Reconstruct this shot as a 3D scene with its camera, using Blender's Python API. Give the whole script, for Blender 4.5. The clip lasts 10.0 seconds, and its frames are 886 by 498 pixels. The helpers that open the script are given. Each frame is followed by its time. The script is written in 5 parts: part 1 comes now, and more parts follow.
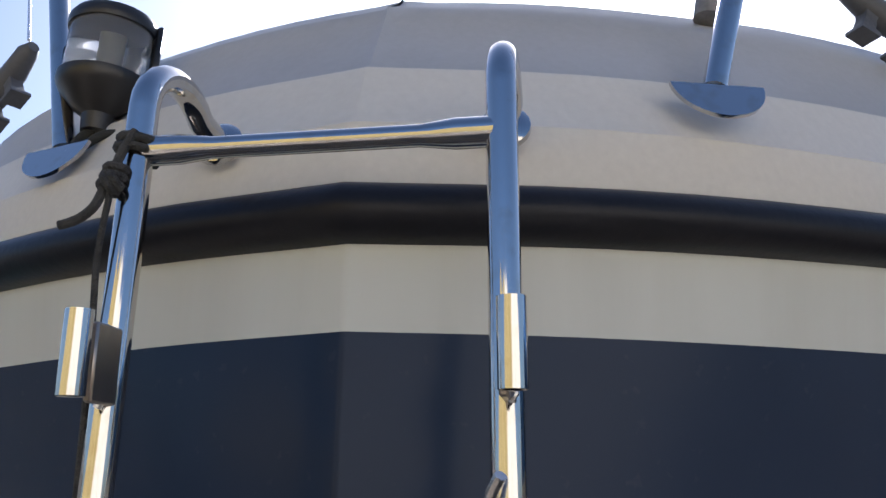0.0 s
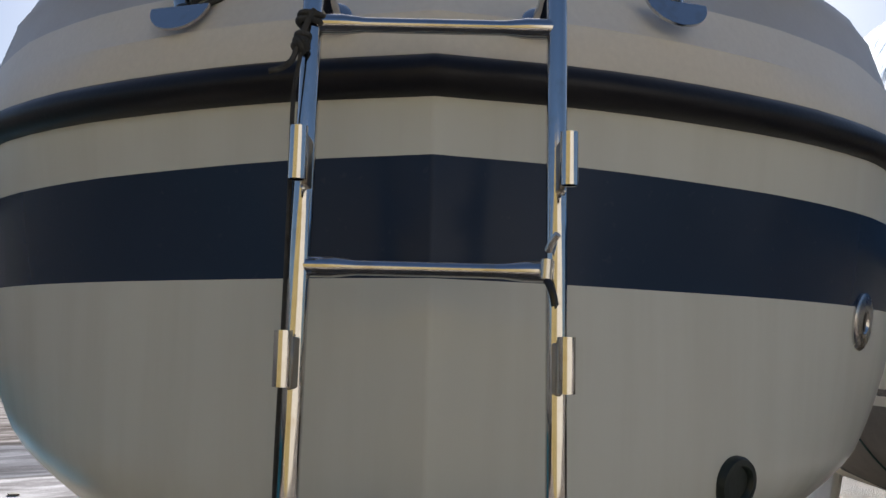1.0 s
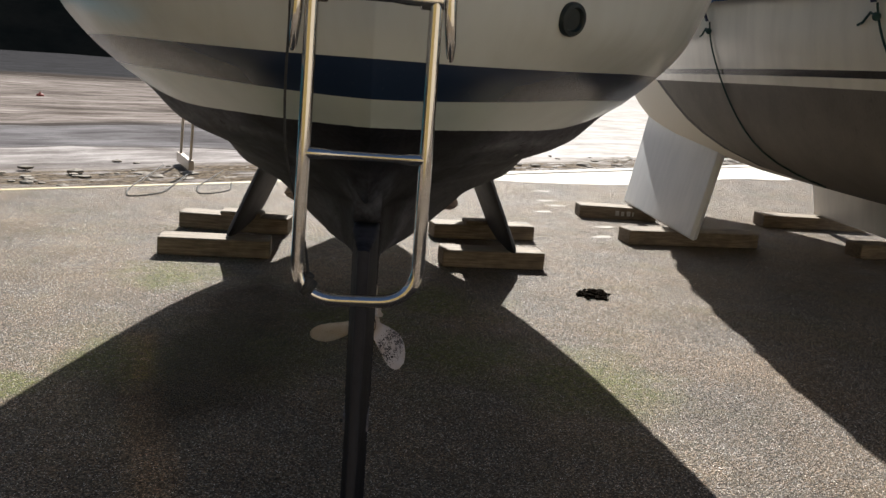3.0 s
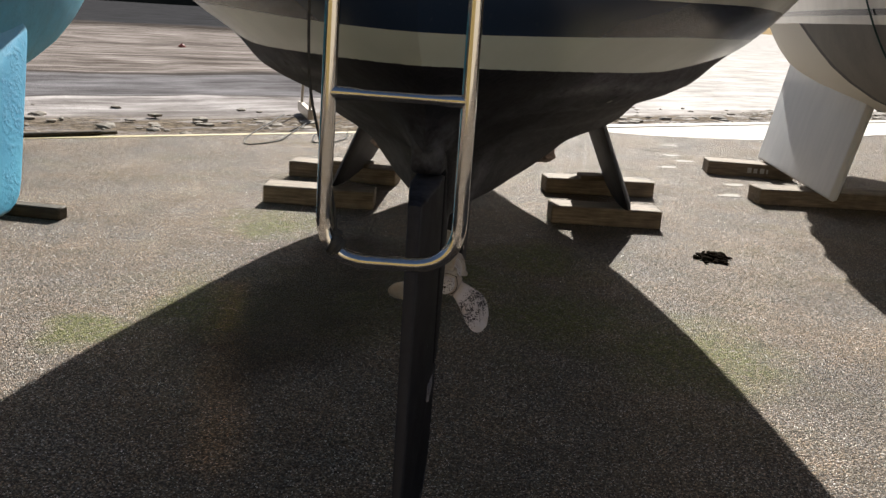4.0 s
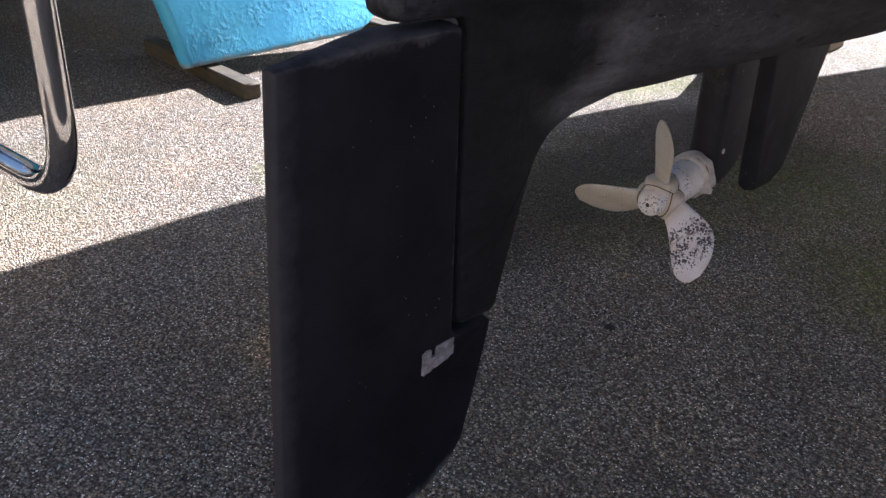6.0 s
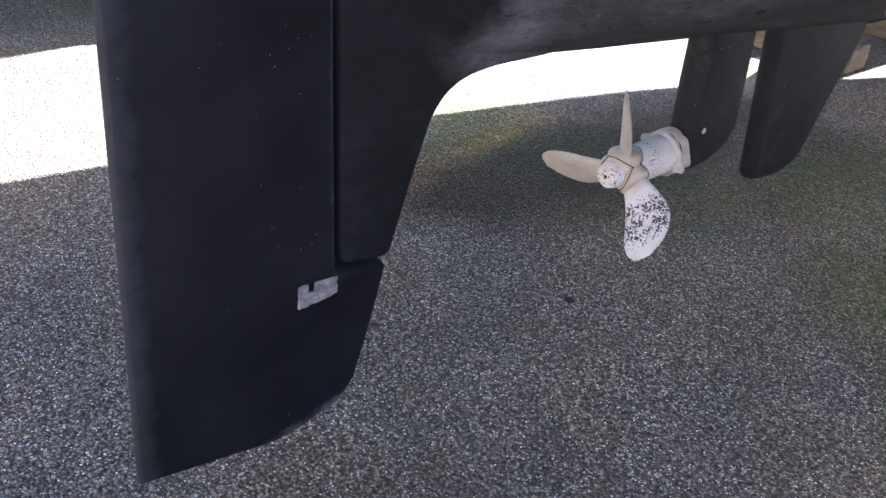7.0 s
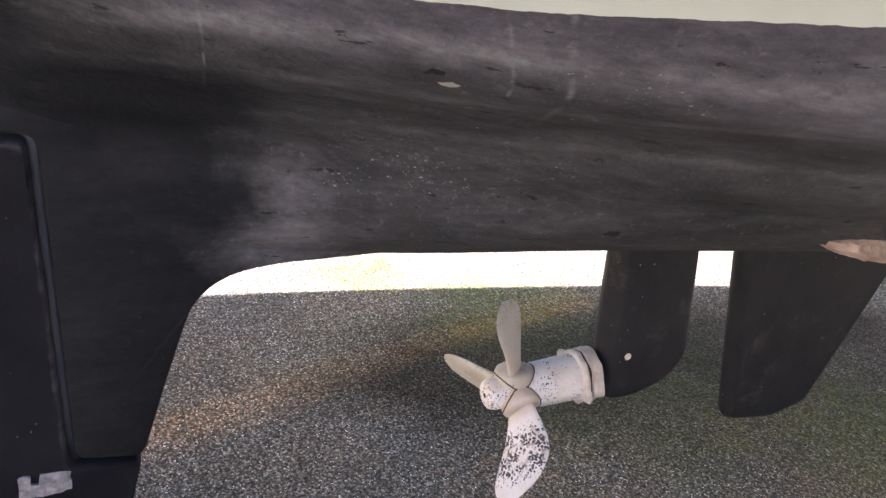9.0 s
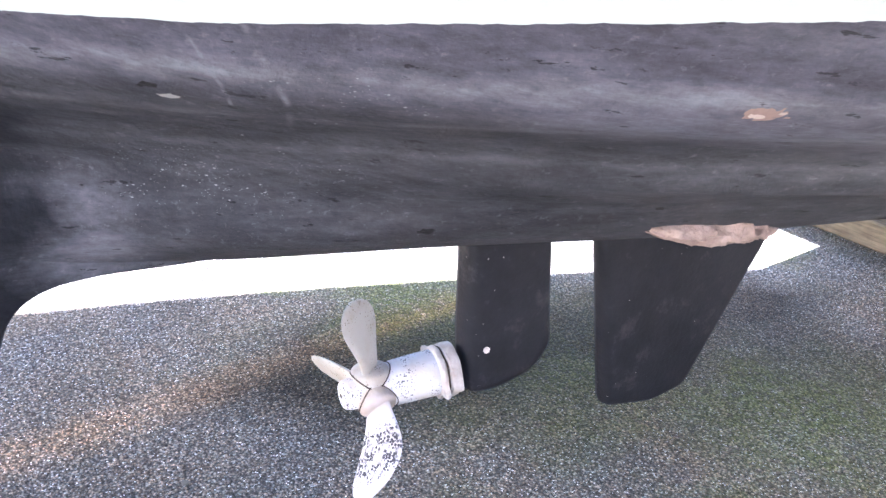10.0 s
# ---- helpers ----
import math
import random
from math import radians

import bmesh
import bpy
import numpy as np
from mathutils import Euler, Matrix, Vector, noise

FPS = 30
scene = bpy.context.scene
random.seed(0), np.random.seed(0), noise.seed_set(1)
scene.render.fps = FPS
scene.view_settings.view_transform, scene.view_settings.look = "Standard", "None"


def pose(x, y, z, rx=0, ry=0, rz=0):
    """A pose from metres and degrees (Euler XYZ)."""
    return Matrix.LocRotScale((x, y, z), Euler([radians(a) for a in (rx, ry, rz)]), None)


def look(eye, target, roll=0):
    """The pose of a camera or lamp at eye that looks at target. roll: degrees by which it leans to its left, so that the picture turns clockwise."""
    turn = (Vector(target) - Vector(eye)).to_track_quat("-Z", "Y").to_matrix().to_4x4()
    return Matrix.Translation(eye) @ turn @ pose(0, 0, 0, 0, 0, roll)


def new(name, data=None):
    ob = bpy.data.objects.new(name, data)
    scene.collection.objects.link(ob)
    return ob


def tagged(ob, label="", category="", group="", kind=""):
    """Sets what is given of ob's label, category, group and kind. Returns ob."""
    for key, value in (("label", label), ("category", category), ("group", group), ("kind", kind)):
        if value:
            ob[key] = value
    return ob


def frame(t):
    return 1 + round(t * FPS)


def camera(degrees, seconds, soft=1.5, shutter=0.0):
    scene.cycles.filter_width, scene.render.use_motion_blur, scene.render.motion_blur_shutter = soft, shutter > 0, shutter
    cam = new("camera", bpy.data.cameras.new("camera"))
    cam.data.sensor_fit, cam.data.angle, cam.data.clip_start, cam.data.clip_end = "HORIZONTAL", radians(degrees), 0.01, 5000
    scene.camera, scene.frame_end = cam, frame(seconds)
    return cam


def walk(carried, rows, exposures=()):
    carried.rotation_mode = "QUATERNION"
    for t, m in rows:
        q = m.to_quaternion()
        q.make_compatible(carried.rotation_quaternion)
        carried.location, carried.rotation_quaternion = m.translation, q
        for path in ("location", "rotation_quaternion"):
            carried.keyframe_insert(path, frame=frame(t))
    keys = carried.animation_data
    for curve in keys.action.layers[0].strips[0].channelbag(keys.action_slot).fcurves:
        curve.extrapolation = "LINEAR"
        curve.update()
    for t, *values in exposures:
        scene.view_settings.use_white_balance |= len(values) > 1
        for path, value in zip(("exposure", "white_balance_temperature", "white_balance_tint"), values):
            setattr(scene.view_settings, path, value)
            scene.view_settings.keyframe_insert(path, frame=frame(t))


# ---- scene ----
cam = camera(55.4, 10.0)
EXPOSURES = [
    (0.0, 1.98, 5250, 13),
    (0.5, 1.74, 5200, 11),
    (1.0, 1.30, 5550, 10),
    (1.5, 1.22, 6200, 10),
    (2.5, 1.12, 6100, 10),
    (4.0, 1.05, 6150, 10),
    (4.5, 1.08, 6250, 10),
    (5.0, 1.25, 6050, 11),
    (6.5, 3.20, 5250, 17),
    (7.0, 3.66, 5150, 17),
    (8.0, 3.65, 6050, 18),
    (9.0, 3.90, 5700, 17),
    (9.5, 3.95, 5750, 17),
    (10.0, 4.95, 4950, 18),
]
PATH = [
    (0, (0.169, 0.062, 1.681), (-0.108, 1.97, 2.211), 0.0),
    (0.5, (0.084, -0.077, 1.655), (-0.016, 1.865, 2.123), 0.6),
    (1, (0.019, -0.281, 1.571), (0.01, 1.707, 1.796), 1.4),
    (1.5, (-0.012, -0.53, 1.503), (0.154, 1.463, 1.508), 1.6),
    (2, (0.052, -0.807, 1.433), (0.241, 1.182, 1.334), 3.2),
    (2.5, (0.04, -0.934, 1.329), (0.209, 1.044, 1.079), 4.4),
    (2.7, (0.022, -0.971, 1.291), (0.197, 0.994, 0.96), 4.4),
    (4, (0.181, -0.749, 1.238), (0.039, 1.171, 0.697), 3.9),
    (4.5, (0.306, -0.497, 1.181), (-0.037, 1.346, 0.484), 4.7),
    (5, (0.417, -0.162, 1.162), (-0.166, 1.556, 0.319), 5.7),
    (6.3, (0.818, 0.364, 1.124), (-0.385, 1.65, 0.174), 3.1),
    (6.5, (0.849, 0.414, 1.114), (-0.367, 1.674, 0.148), 4.2),
    (7, (1.024, 0.528, 1.121), (-0.269, 1.676, 0.116), 4.9),
    (7.5, (1.118, 0.642, 1.131), (-0.325, 1.629, 0.159), 2.2),
    (8, (1.103, 0.864, 1.154), (-0.484, 1.684, 0.254), -0.5),
    (8.5, (1.127, 1.065, 1.18), (-0.538, 1.833, 0.381), 0.8),
    (9, (1.194, 1.236, 1.193), (-0.498, 2.001, 0.45), 4.9),
    (9.5, (1.253, 1.378, 1.207), (-0.442, 2.133, 0.458), 4.4),
    (10, (1.288, 1.472, 1.221), (-0.385, 2.263, 0.461), 2.6),
]
walk(cam, [(t, look(eye, target, roll)) for t, eye, target, roll in PATH], EXPOSURES)

from mathutils import geometry

# ---- world, sun ----
SUN_ELEVATION, SUN_AZIMUTH = 33.0, 1.5      # azimuth clockwise from +y
world = bpy.data.worlds.new("sky")
scene.world = world
world.use_nodes = True
sky = world.node_tree.nodes.new("ShaderNodeTexSky")
sky.sky_type, sky.sun_disc = "NISHITA", False
sky.sun_elevation, sky.sun_rotation = radians(SUN_ELEVATION), radians(SUN_AZIMUTH)
sky.dust_density, sky.air_density = 2.5, 1.0
back = world.node_tree.nodes["Background"]
world.node_tree.links.new(sky.outputs[0], back.inputs[0])
back.inputs[1].default_value = 0.036
sun = new("sun", bpy.data.lights.new("sun", "SUN"))
sun.data.energy, sun.data.angle, sun.data.color = 5.0, radians(0.5), (1.0, 0.93, 0.82)
ce, se, ca, sa = (f(radians(a)) for a, f in ((SUN_ELEVATION, math.cos), (SUN_ELEVATION, math.sin), (SUN_AZIMUTH, math.cos), (SUN_AZIMUTH, math.sin)))
sun.matrix_basis = look((20 * ce * sa, 20 * ce * ca, 20 * se), (0, 0, 0))


# ---- materials ----
class Nodes:
    """A short way to write a node material."""

    def __init__(self, name):
        self.mat = bpy.data.materials.new(name)
        self.mat.use_nodes = True
        self.tree = self.mat.node_tree
        self.bsdf = self.tree.nodes["Principled BSDF"]
        self.out = self.tree.nodes["Material Output"]
        self.pos = self.node("ShaderNodeTexCoord").outputs["Object"]

    def node(self, kind, **values):
        n = self.tree.nodes.new(kind)
        for key, v in values.items():
            socket = n.inputs[key.replace("_", " ")]
            if isinstance(v, bpy.types.NodeSocket):
                self.tree.links.new(v, socket)
            else:
                socket.default_value = v
        return n

    def scaled(self, s):
        m = self.node("ShaderNodeMapping", Vector=self.pos)
        m.inputs["Scale"].default_value = s
        return m.outputs[0]

    def noise(self, scale, detail=4.0, rough=0.55, vector=None):
        return self.node("ShaderNodeTexNoise", Vector=vector or self.pos, Scale=scale, Detail=detail, Roughness=rough).outputs["Fac"]

    def cells(self, scale, out="Color", vector=None):
        return self.node("ShaderNodeTexVoronoi", Vector=vector or self.pos, Scale=scale).outputs[out]

    def math(self, op, a, b=0.0, c=0.0):
        n = self.tree.nodes.new("ShaderNodeMath")
        n.operation = op
        for i, v in enumerate((a, b, c)):
            if isinstance(v, bpy.types.NodeSocket):
                self.tree.links.new(v, n.inputs[i])
            else:
                n.inputs[i].default_value = v
        return n.outputs[0]

    def step(self, v, lo, hi):
        n = self.node("ShaderNodeMapRange", Value=v)
        n.inputs["From Min"].default_value, n.inputs["From Max"].default_value = lo, hi
        return n.outputs[0]

    def mix(self, fac, a, b, blend="MIX"):
        n = self.tree.nodes.new("ShaderNodeMix")
        n.data_type, n.blend_type = "RGBA", blend
        for i, v in ((0, fac), (6, a), (7, b)):
            if isinstance(v, bpy.types.NodeSocket):
                self.tree.links.new(v, n.inputs[i])
            else:
                n.inputs[i].default_value = v if i == 0 else (*v, 1)
        return n.outputs[2]

    def split(self):
        n = self.node("ShaderNodeSeparateXYZ", Vector=self.pos)
        return n.outputs

    def set(self, **values):
        for key, v in values.items():
            socket = self.bsdf.inputs[key.replace("_", " ")]
            if isinstance(v, bpy.types.NodeSocket):
                self.tree.links.new(v, socket)
            elif isinstance(v, tuple) and len(v) == 3 and socket.type == "RGBA":
                socket.default_value = (*v, 1)
            else:
                socket.default_value = v
        return self

    def bump(self, height, strength=0.3, distance=0.005):
        n = self.node("ShaderNodeBump", Height=height, Strength=strength, Distance=distance)
        self.tree.links.new(n.outputs[0], self.bsdf.inputs["Normal"])
        return self


def gelcoat(name, colour, dirt, rough=0.18):
    n = Nodes(name)
    streak = n.noise(3.0, 5.0, 0.6, n.scaled((4, 4, 0.5)))
    c = n.mix(n.step(streak, 0.35, 1.0), colour, dirt)
    c = n.mix(n.math("MULTIPLY", n.step(n.noise(60.0, 3.0), 0.55, 0.85), 0.12), c, dirt)
    n.set(Base_Color=c, Roughness=n.math("MULTIPLY_ADD", n.noise(9.0), 0.15, rough), Coat_Weight=0.3, Coat_Roughness=0.12)
    return n.mat


def flat(name, colour, other, rough=0.6, scale=12.0, metal=0.0, bump=0.15, fine=120.0, gloss=0.5):
    n = Nodes(name)
    c = n.mix(n.step(n.noise(scale, 6.0, 0.65), 0.35, 0.7), colour, other)
    c = n.mix(n.math("MULTIPLY", n.noise(fine, 2.0), 0.35), c, tuple(v * 0.6 for v in colour))
    n.set(Base_Color=c, Roughness=n.math("MULTIPLY_ADD", n.noise(scale * 2), 0.2, rough - 0.1), Metallic=metal, Specular_IOR_Level=gloss)
    n.bump(n.noise(fine, 3.0), bump, 0.004)
    return n.mat


def steel(name, rough=0.03, colour=(0.60, 0.59, 0.58)):
    n = Nodes(name)
    n.set(Base_Color=n.mix(n.step(n.noise(40.0, 5.0), 0.55, 0.8), colour, (0.5, 0.45, 0.38)),
          Metallic=1.0, Roughness=n.math("MULTIPLY_ADD", n.noise(25.0), 0.10, rough))
    return n.mat


def hull_paint():
    """Cream gelcoat with navy bands above, black antifouling below the waterline."""
    n = Nodes("hull_paint")
    x, y, z = n.split()
    lift = n.math("MULTIPLY", n.math("SUBTRACT", n.step(y, 0.85, 1.45), n.math("MULTIPLY", n.step(y, 1.6, 2.2), 2.0)), WATERLINE_DIP)
    zz = n.math("ADD", z, lift)
    rag = n.math("MULTIPLY_ADD", n.noise(45.0, 3.0), 0.006, -0.003)
    streak = n.noise(2.2, 5.0, 0.6, n.scaled((5, 5, 0.35)))
    cream = n.mix(n.step(streak, 0.42, 0.75), (0.595, 0.615, 0.58), (0.545, 0.56, 0.52))
    cream = n.mix(n.math("MULTIPLY", n.step(n.noise(1.6, 3.0), 0.5, 0.8), 0.5), cream, (0.54, 0.535, 0.48))
    rust = n.math("MULTIPLY", n.step(n.noise(14.0, 4.0, 0.6, n.scaled((1, 1, 0.12))), 0.68, 0.85), 0.2)
    cream = n.mix(rust, cream, (0.42, 0.30, 0.16))
    navy = n.mix(n.step(n.noise(2.0, 4.0), 0.4, 0.8), (0.017, 0.030, 0.062), (0.025, 0.041, 0.080))
    navy = n.mix(n.math("MULTIPLY", n.step(n.noise(70.0, 2.0), 0.66, 0.75), 0.08), navy, (0.12, 0.13, 0.15))
    zb = n.math("SUBTRACT", z, n.math("MULTIPLY", n.step(y, 0.75, 1.15), 0.008))
    band = n.math("MULTIPLY", n.math("GREATER_THAN", n.math("MULTIPLY_ADD", z, 0.5, n.math("MULTIPLY", zb, 0.5)), BAND[0]), n.math("LESS_THAN", zb, BAND[1]))
    zs = n.math("SUBTRACT", z, n.math("MULTIPLY", n.step(y, 0.80, 1.35), 0.016))
    boot = n.math("MULTIPLY", n.math("GREATER_THAN", zs, BOOT[0]), n.math("LESS_THAN", zs, BOOT[1]))
    under = n.math("LESS_THAN", n.math("ADD", zz, rag), WATERLINE)
    top = n.mix(n.math("MAXIMUM", band, boot), cream, navy)
    stripe = n.math("LESS_THAN", zs, BOOT[0])
    top = n.mix(stripe, top, n.mix(streak, (0.54, 0.60, 0.575), (0.47, 0.525, 0.495)))
    # antifouling: thin scrubbed coats, purple-grey above a soft edge, brown-black below, newer black towards the skeg
    along = n.scaled((1.2, 0.45, 2.4))
    soft = n.noise(3.5, 6.0, 0.62, along)
    low = n.mix(n.step(soft, 0.36, 0.70), (0.034, 0.032, 0.034), (0.080, 0.076, 0.079))
    low = n.mix(n.math("MULTIPLY", n.step(n.noise(4.0, 5.0, 0.6), 0.50, 0.72), 0.4), low, (0.078, 0.066, 0.064))
    high = n.mix(n.step(n.noise(4.0, 6.0, 0.65, n.scaled((1.2, 0.3, 3.5))), 0.36, 0.68), (0.066, 0.059, 0.069), (0.125, 0.116, 0.131))
    edge = n.math("SUBTRACT", z, n.math("ADD", n.math("MULTIPLY_ADD", y, -0.12, 1.225), n.math("MULTIPLY", n.noise(2.0, 3.0), 0.05)))
    a = n.mix(n.step(edge, -0.03, 0.012), low, high)
    wisps = n.noise(7.0, 7.0, 0.70, n.scaled((1, 0.16, 3.2)))
    a = n.mix(n.math("MULTIPLY", n.step(wisps, 0.53, 0.78), 0.26), a, (0.20, 0.19, 0.195))
    # light catching the lengthwise ridges, painted in as pale bands
    for level, width, weight in ((1.085, 0.022, 0.6), (1.025, 0.008, 0.3), (0.955, 0.012, 0.22)):
        ridge = n.math("ABSOLUTE", n.math("SUBTRACT", n.math("MULTIPLY_ADD", y, 0.02, z), n.math("MULTIPLY_ADD", n.noise(1.5, 3.0), 0.035, level)))
        a = n.mix(n.math("MULTIPLY", n.math("MULTIPLY", n.step(ridge, width, 0.0), n.step(n.noise(12.0, 5.0, 0.7, n.scaled((1, 0.2, 1))), 0.35, 0.7)), weight), a, (0.30, 0.285, 0.28))
    smudge = n.noise(6.0, 5.0, 0.6)
    fresh = n.step(n.math("ADD", n.math("ADD", y, n.math("MULTIPLY", n.math("SUBTRACT", 0.95, z), -0.15)), n.math("MULTIPLY_ADD", smudge, 0.5, -0.25)), 1.47, 1.36)
    fresh = n.math("MAXIMUM", n.math("MULTIPLY", fresh, n.step(z, 1.07, 0.99)), n.step(n.math("MULTIPLY_ADD", smudge, 0.2, y), 1.40, 1.25))
    a = n.mix(n.math("MULTIPLY", fresh, 0.93), a, n.mix(n.noise(7.0, 5.0), (0.0055, 0.0055, 0.0075), (0.016, 0.016, 0.019)))
    pale = n.math("MULTIPLY", n.step(n.math("ABSOLUTE", n.math("SUBTRACT", y, 1.52)), 0.12, 0.02), n.step(z, 0.90, 0.82))
    a = n.mix(n.math("MULTIPLY", n.math("MULTIPLY", pale, n.step(smudge, 0.42, 0.62)), 0.6), a, (0.20, 0.185, 0.195))
    scuff = n.math("MULTIPLY", n.step(y, 1.17, 1.06), n.step(z, 0.88, 0.92))
    a = n.mix(n.math("MULTIPLY", n.math("MULTIPLY", scuff, n.step(z, 1.04, 0.98)), n.step(n.noise(13.0, 5.0, 0.65), 0.40, 0.72)), a, (0.11, 0.107, 0.115))
    # pale scratches running down from the waterline
    for place, lean, width in ((1.694, 0.62, 0.0024), (1.645, 0.62, 0.0014), (1.365, 0.25, 0.0012)):
        off = n.math("ABSOLUTE", n.math("SUBTRACT", y, n.math("ADD", n.math("MULTIPLY_ADD", z, -lean, place + lean), n.math("MULTIPLY_ADD", n.noise(8.0, 3.0), 0.012, -0.006))))
        a = n.mix(n.math("MULTIPLY", n.math("MULTIPLY", n.step(off, width * 2, width * 0.4), n.step(z, 0.98, 1.03)), n.math("MULTIPLY", n.step(n.noise(25.0, 4.0), 0.40, 0.62), 0.45)), a, (0.32, 0.31, 0.31))
    # fine scrubbing marks, then chips, thickest on the turn of the run
    scrub = n.noise(40.0, 6.0, 0.75, n.scaled((1, 0.3, 1.3)))
    a = n.mix(0.8, a, n.mix(n.step(scrub, 0.30, 0.70), (0.64, 0.64, 0.64), (1.40, 1.39, 1.38)), "MULTIPLY")
    a = n.mix(n.math("MULTIPLY", n.step(n.noise(70.0, 5.0, 0.75), 0.58, 0.70), n.math("MULTIPLY_ADD", fresh, -0.38, 0.42)), a, (0.23, 0.215, 0.21))
    a = n.mix(n.math("MULTIPLY", n.step(n.noise(38.0, 5.0, 0.7, n.scaled((1, 0.35, 1.5))), 0.635, 0.66), 0.8), a, (0.012, 0.011, 0.011))
    chipped = n.math("MULTIPLY", n.step(n.math("ABSOLUTE", n.math("SUBTRACT", y, 1.66)), 0.30, 0.10), n.step(n.math("ABSOLUTE", n.math("SUBTRACT", z, 0.89)), 0.12, 0.04))
    chipped = n.math("MAXIMUM", n.math("MULTIPLY", chipped, n.step(n.noise(9.0, 4.0), 0.42, 0.56)), n.math("MULTIPLY", n.step(n.noise(5.0, 4.0), 0.57, 0.74), n.math("SUBTRACT", 1.0, n.math("MULTIPLY", fresh, 0.97))))
    for scale, size, weight in ((75.0, 0.12, 0.8), (160.0, 0.15, 0.65)):
        wobble = n.math("MULTIPLY_ADD", n.noise(130.0, 3.0), 0.2, -0.1)
        chips = n.math("LESS_THAN", n.math("ADD", n.cells(scale, "Distance", n.scaled((1, 0.7, 1.4))), wobble), n.math("MULTIPLY", chipped, size))
        a = n.mix(n.math("MULTIPLY", chips, weight), a, (0.40, 0.39, 0.36))
    a = n.mix(1.0, a, (0.72, 0.79, 0.88), "MULTIPLY")
    grain = n.noise(22.0, 9.0, 0.8, n.scaled((1, 0.6, 1.1)))
    a = n.mix(0.9, a, n.mix(n.step(grain, 0.34, 0.66), (0.66, 0.66, 0.66), (1.42, 1.41, 1.40)), "MULTIPLY")
    for place, size, tint in (((0.694, 2.089, 1.046), 0.013, (0.23, 0.165, 0.14)), ((0.690, 2.083, 1.043), 0.005, (0.42, 0.35, 0.30)), ((0.696, 2.104, 1.048), 0.004, (0.38, 0.31, 0.26)), ((0.431, 1.573, 1.034), 0.0065, (0.30, 0.30, 0.28)), ((0.44, 1.55, 1.048), 0.007, (0.01, 0.01, 0.01)), ((0.377, 1.642, 0.993), 0.005, (0.01, 0.01, 0.01)), ((0.352, 2.071, 0.853), 0.006, (0.01, 0.01, 0.01)), ((0.352, 2.269, 0.814), 0.006, (0.01, 0.01, 0.01)), ((0.225, 1.947, 0.77), 0.009, (0.01, 0.01, 0.01))):
        off = n.node("ShaderNodeVectorMath", Vector=n.pos)
        off.operation = "SUBTRACT"
        off.inputs[1].default_value = place
        flat_off = n.node("ShaderNodeMapping", Vector=off.outputs[0])
        flat_off.inputs["Scale"].default_value = (0.6, 0.6, 1.6)
        length = n.node("ShaderNodeVectorMath", Vector=flat_off.outputs[0])
        length.operation = "LENGTH"
        near_it = n.math("LESS_THAN", n.math("ADD", length.outputs["Value"], n.math("MULTIPLY_ADD", n.noise(90.0, 3.0), size * 2.4, size * -1.2)), size)
        a = n.mix(near_it, a, tint)
    n.set(Base_Color=n.mix(under, top, a),
          Roughness=n.mix(under, n.mix(n.noise(8.0), (0.16,) * 3, (0.26,) * 3), n.mix(n.noise(11.0), (0.55,) * 3, (0.75,) * 3)),
          Specular_IOR_Level=n.mix(under, (0.14,) * 3, (0.12,) * 3))
    n.bump(n.math("MULTIPLY", n.noise(75.0, 5.0, 0.65), under), 0.45, 0.005)
    return n.mat


# shade and reflected-sun streaks painted on the asphalt: two ends, half-width, tint, weight
PAINTED_LIGHT = (((-0.66, 2.05), (-0.62, 3.55), 0.46, (0.22, 0.185, 0.14), 0.95),
          ((-0.25, 2.45), (-0.2, 3.6), 0.35, (0.62, 0.60, 0.52), 0.7),
          ((-0.55, 1.25), (-1.03, 2.75), 0.11, (1.7, 1.4, 1.1), 0.7),
          ((-0.86, 2.25), (-0.98, 2.85), 0.06, (1.7, 1.4, 1.1), 0.5))


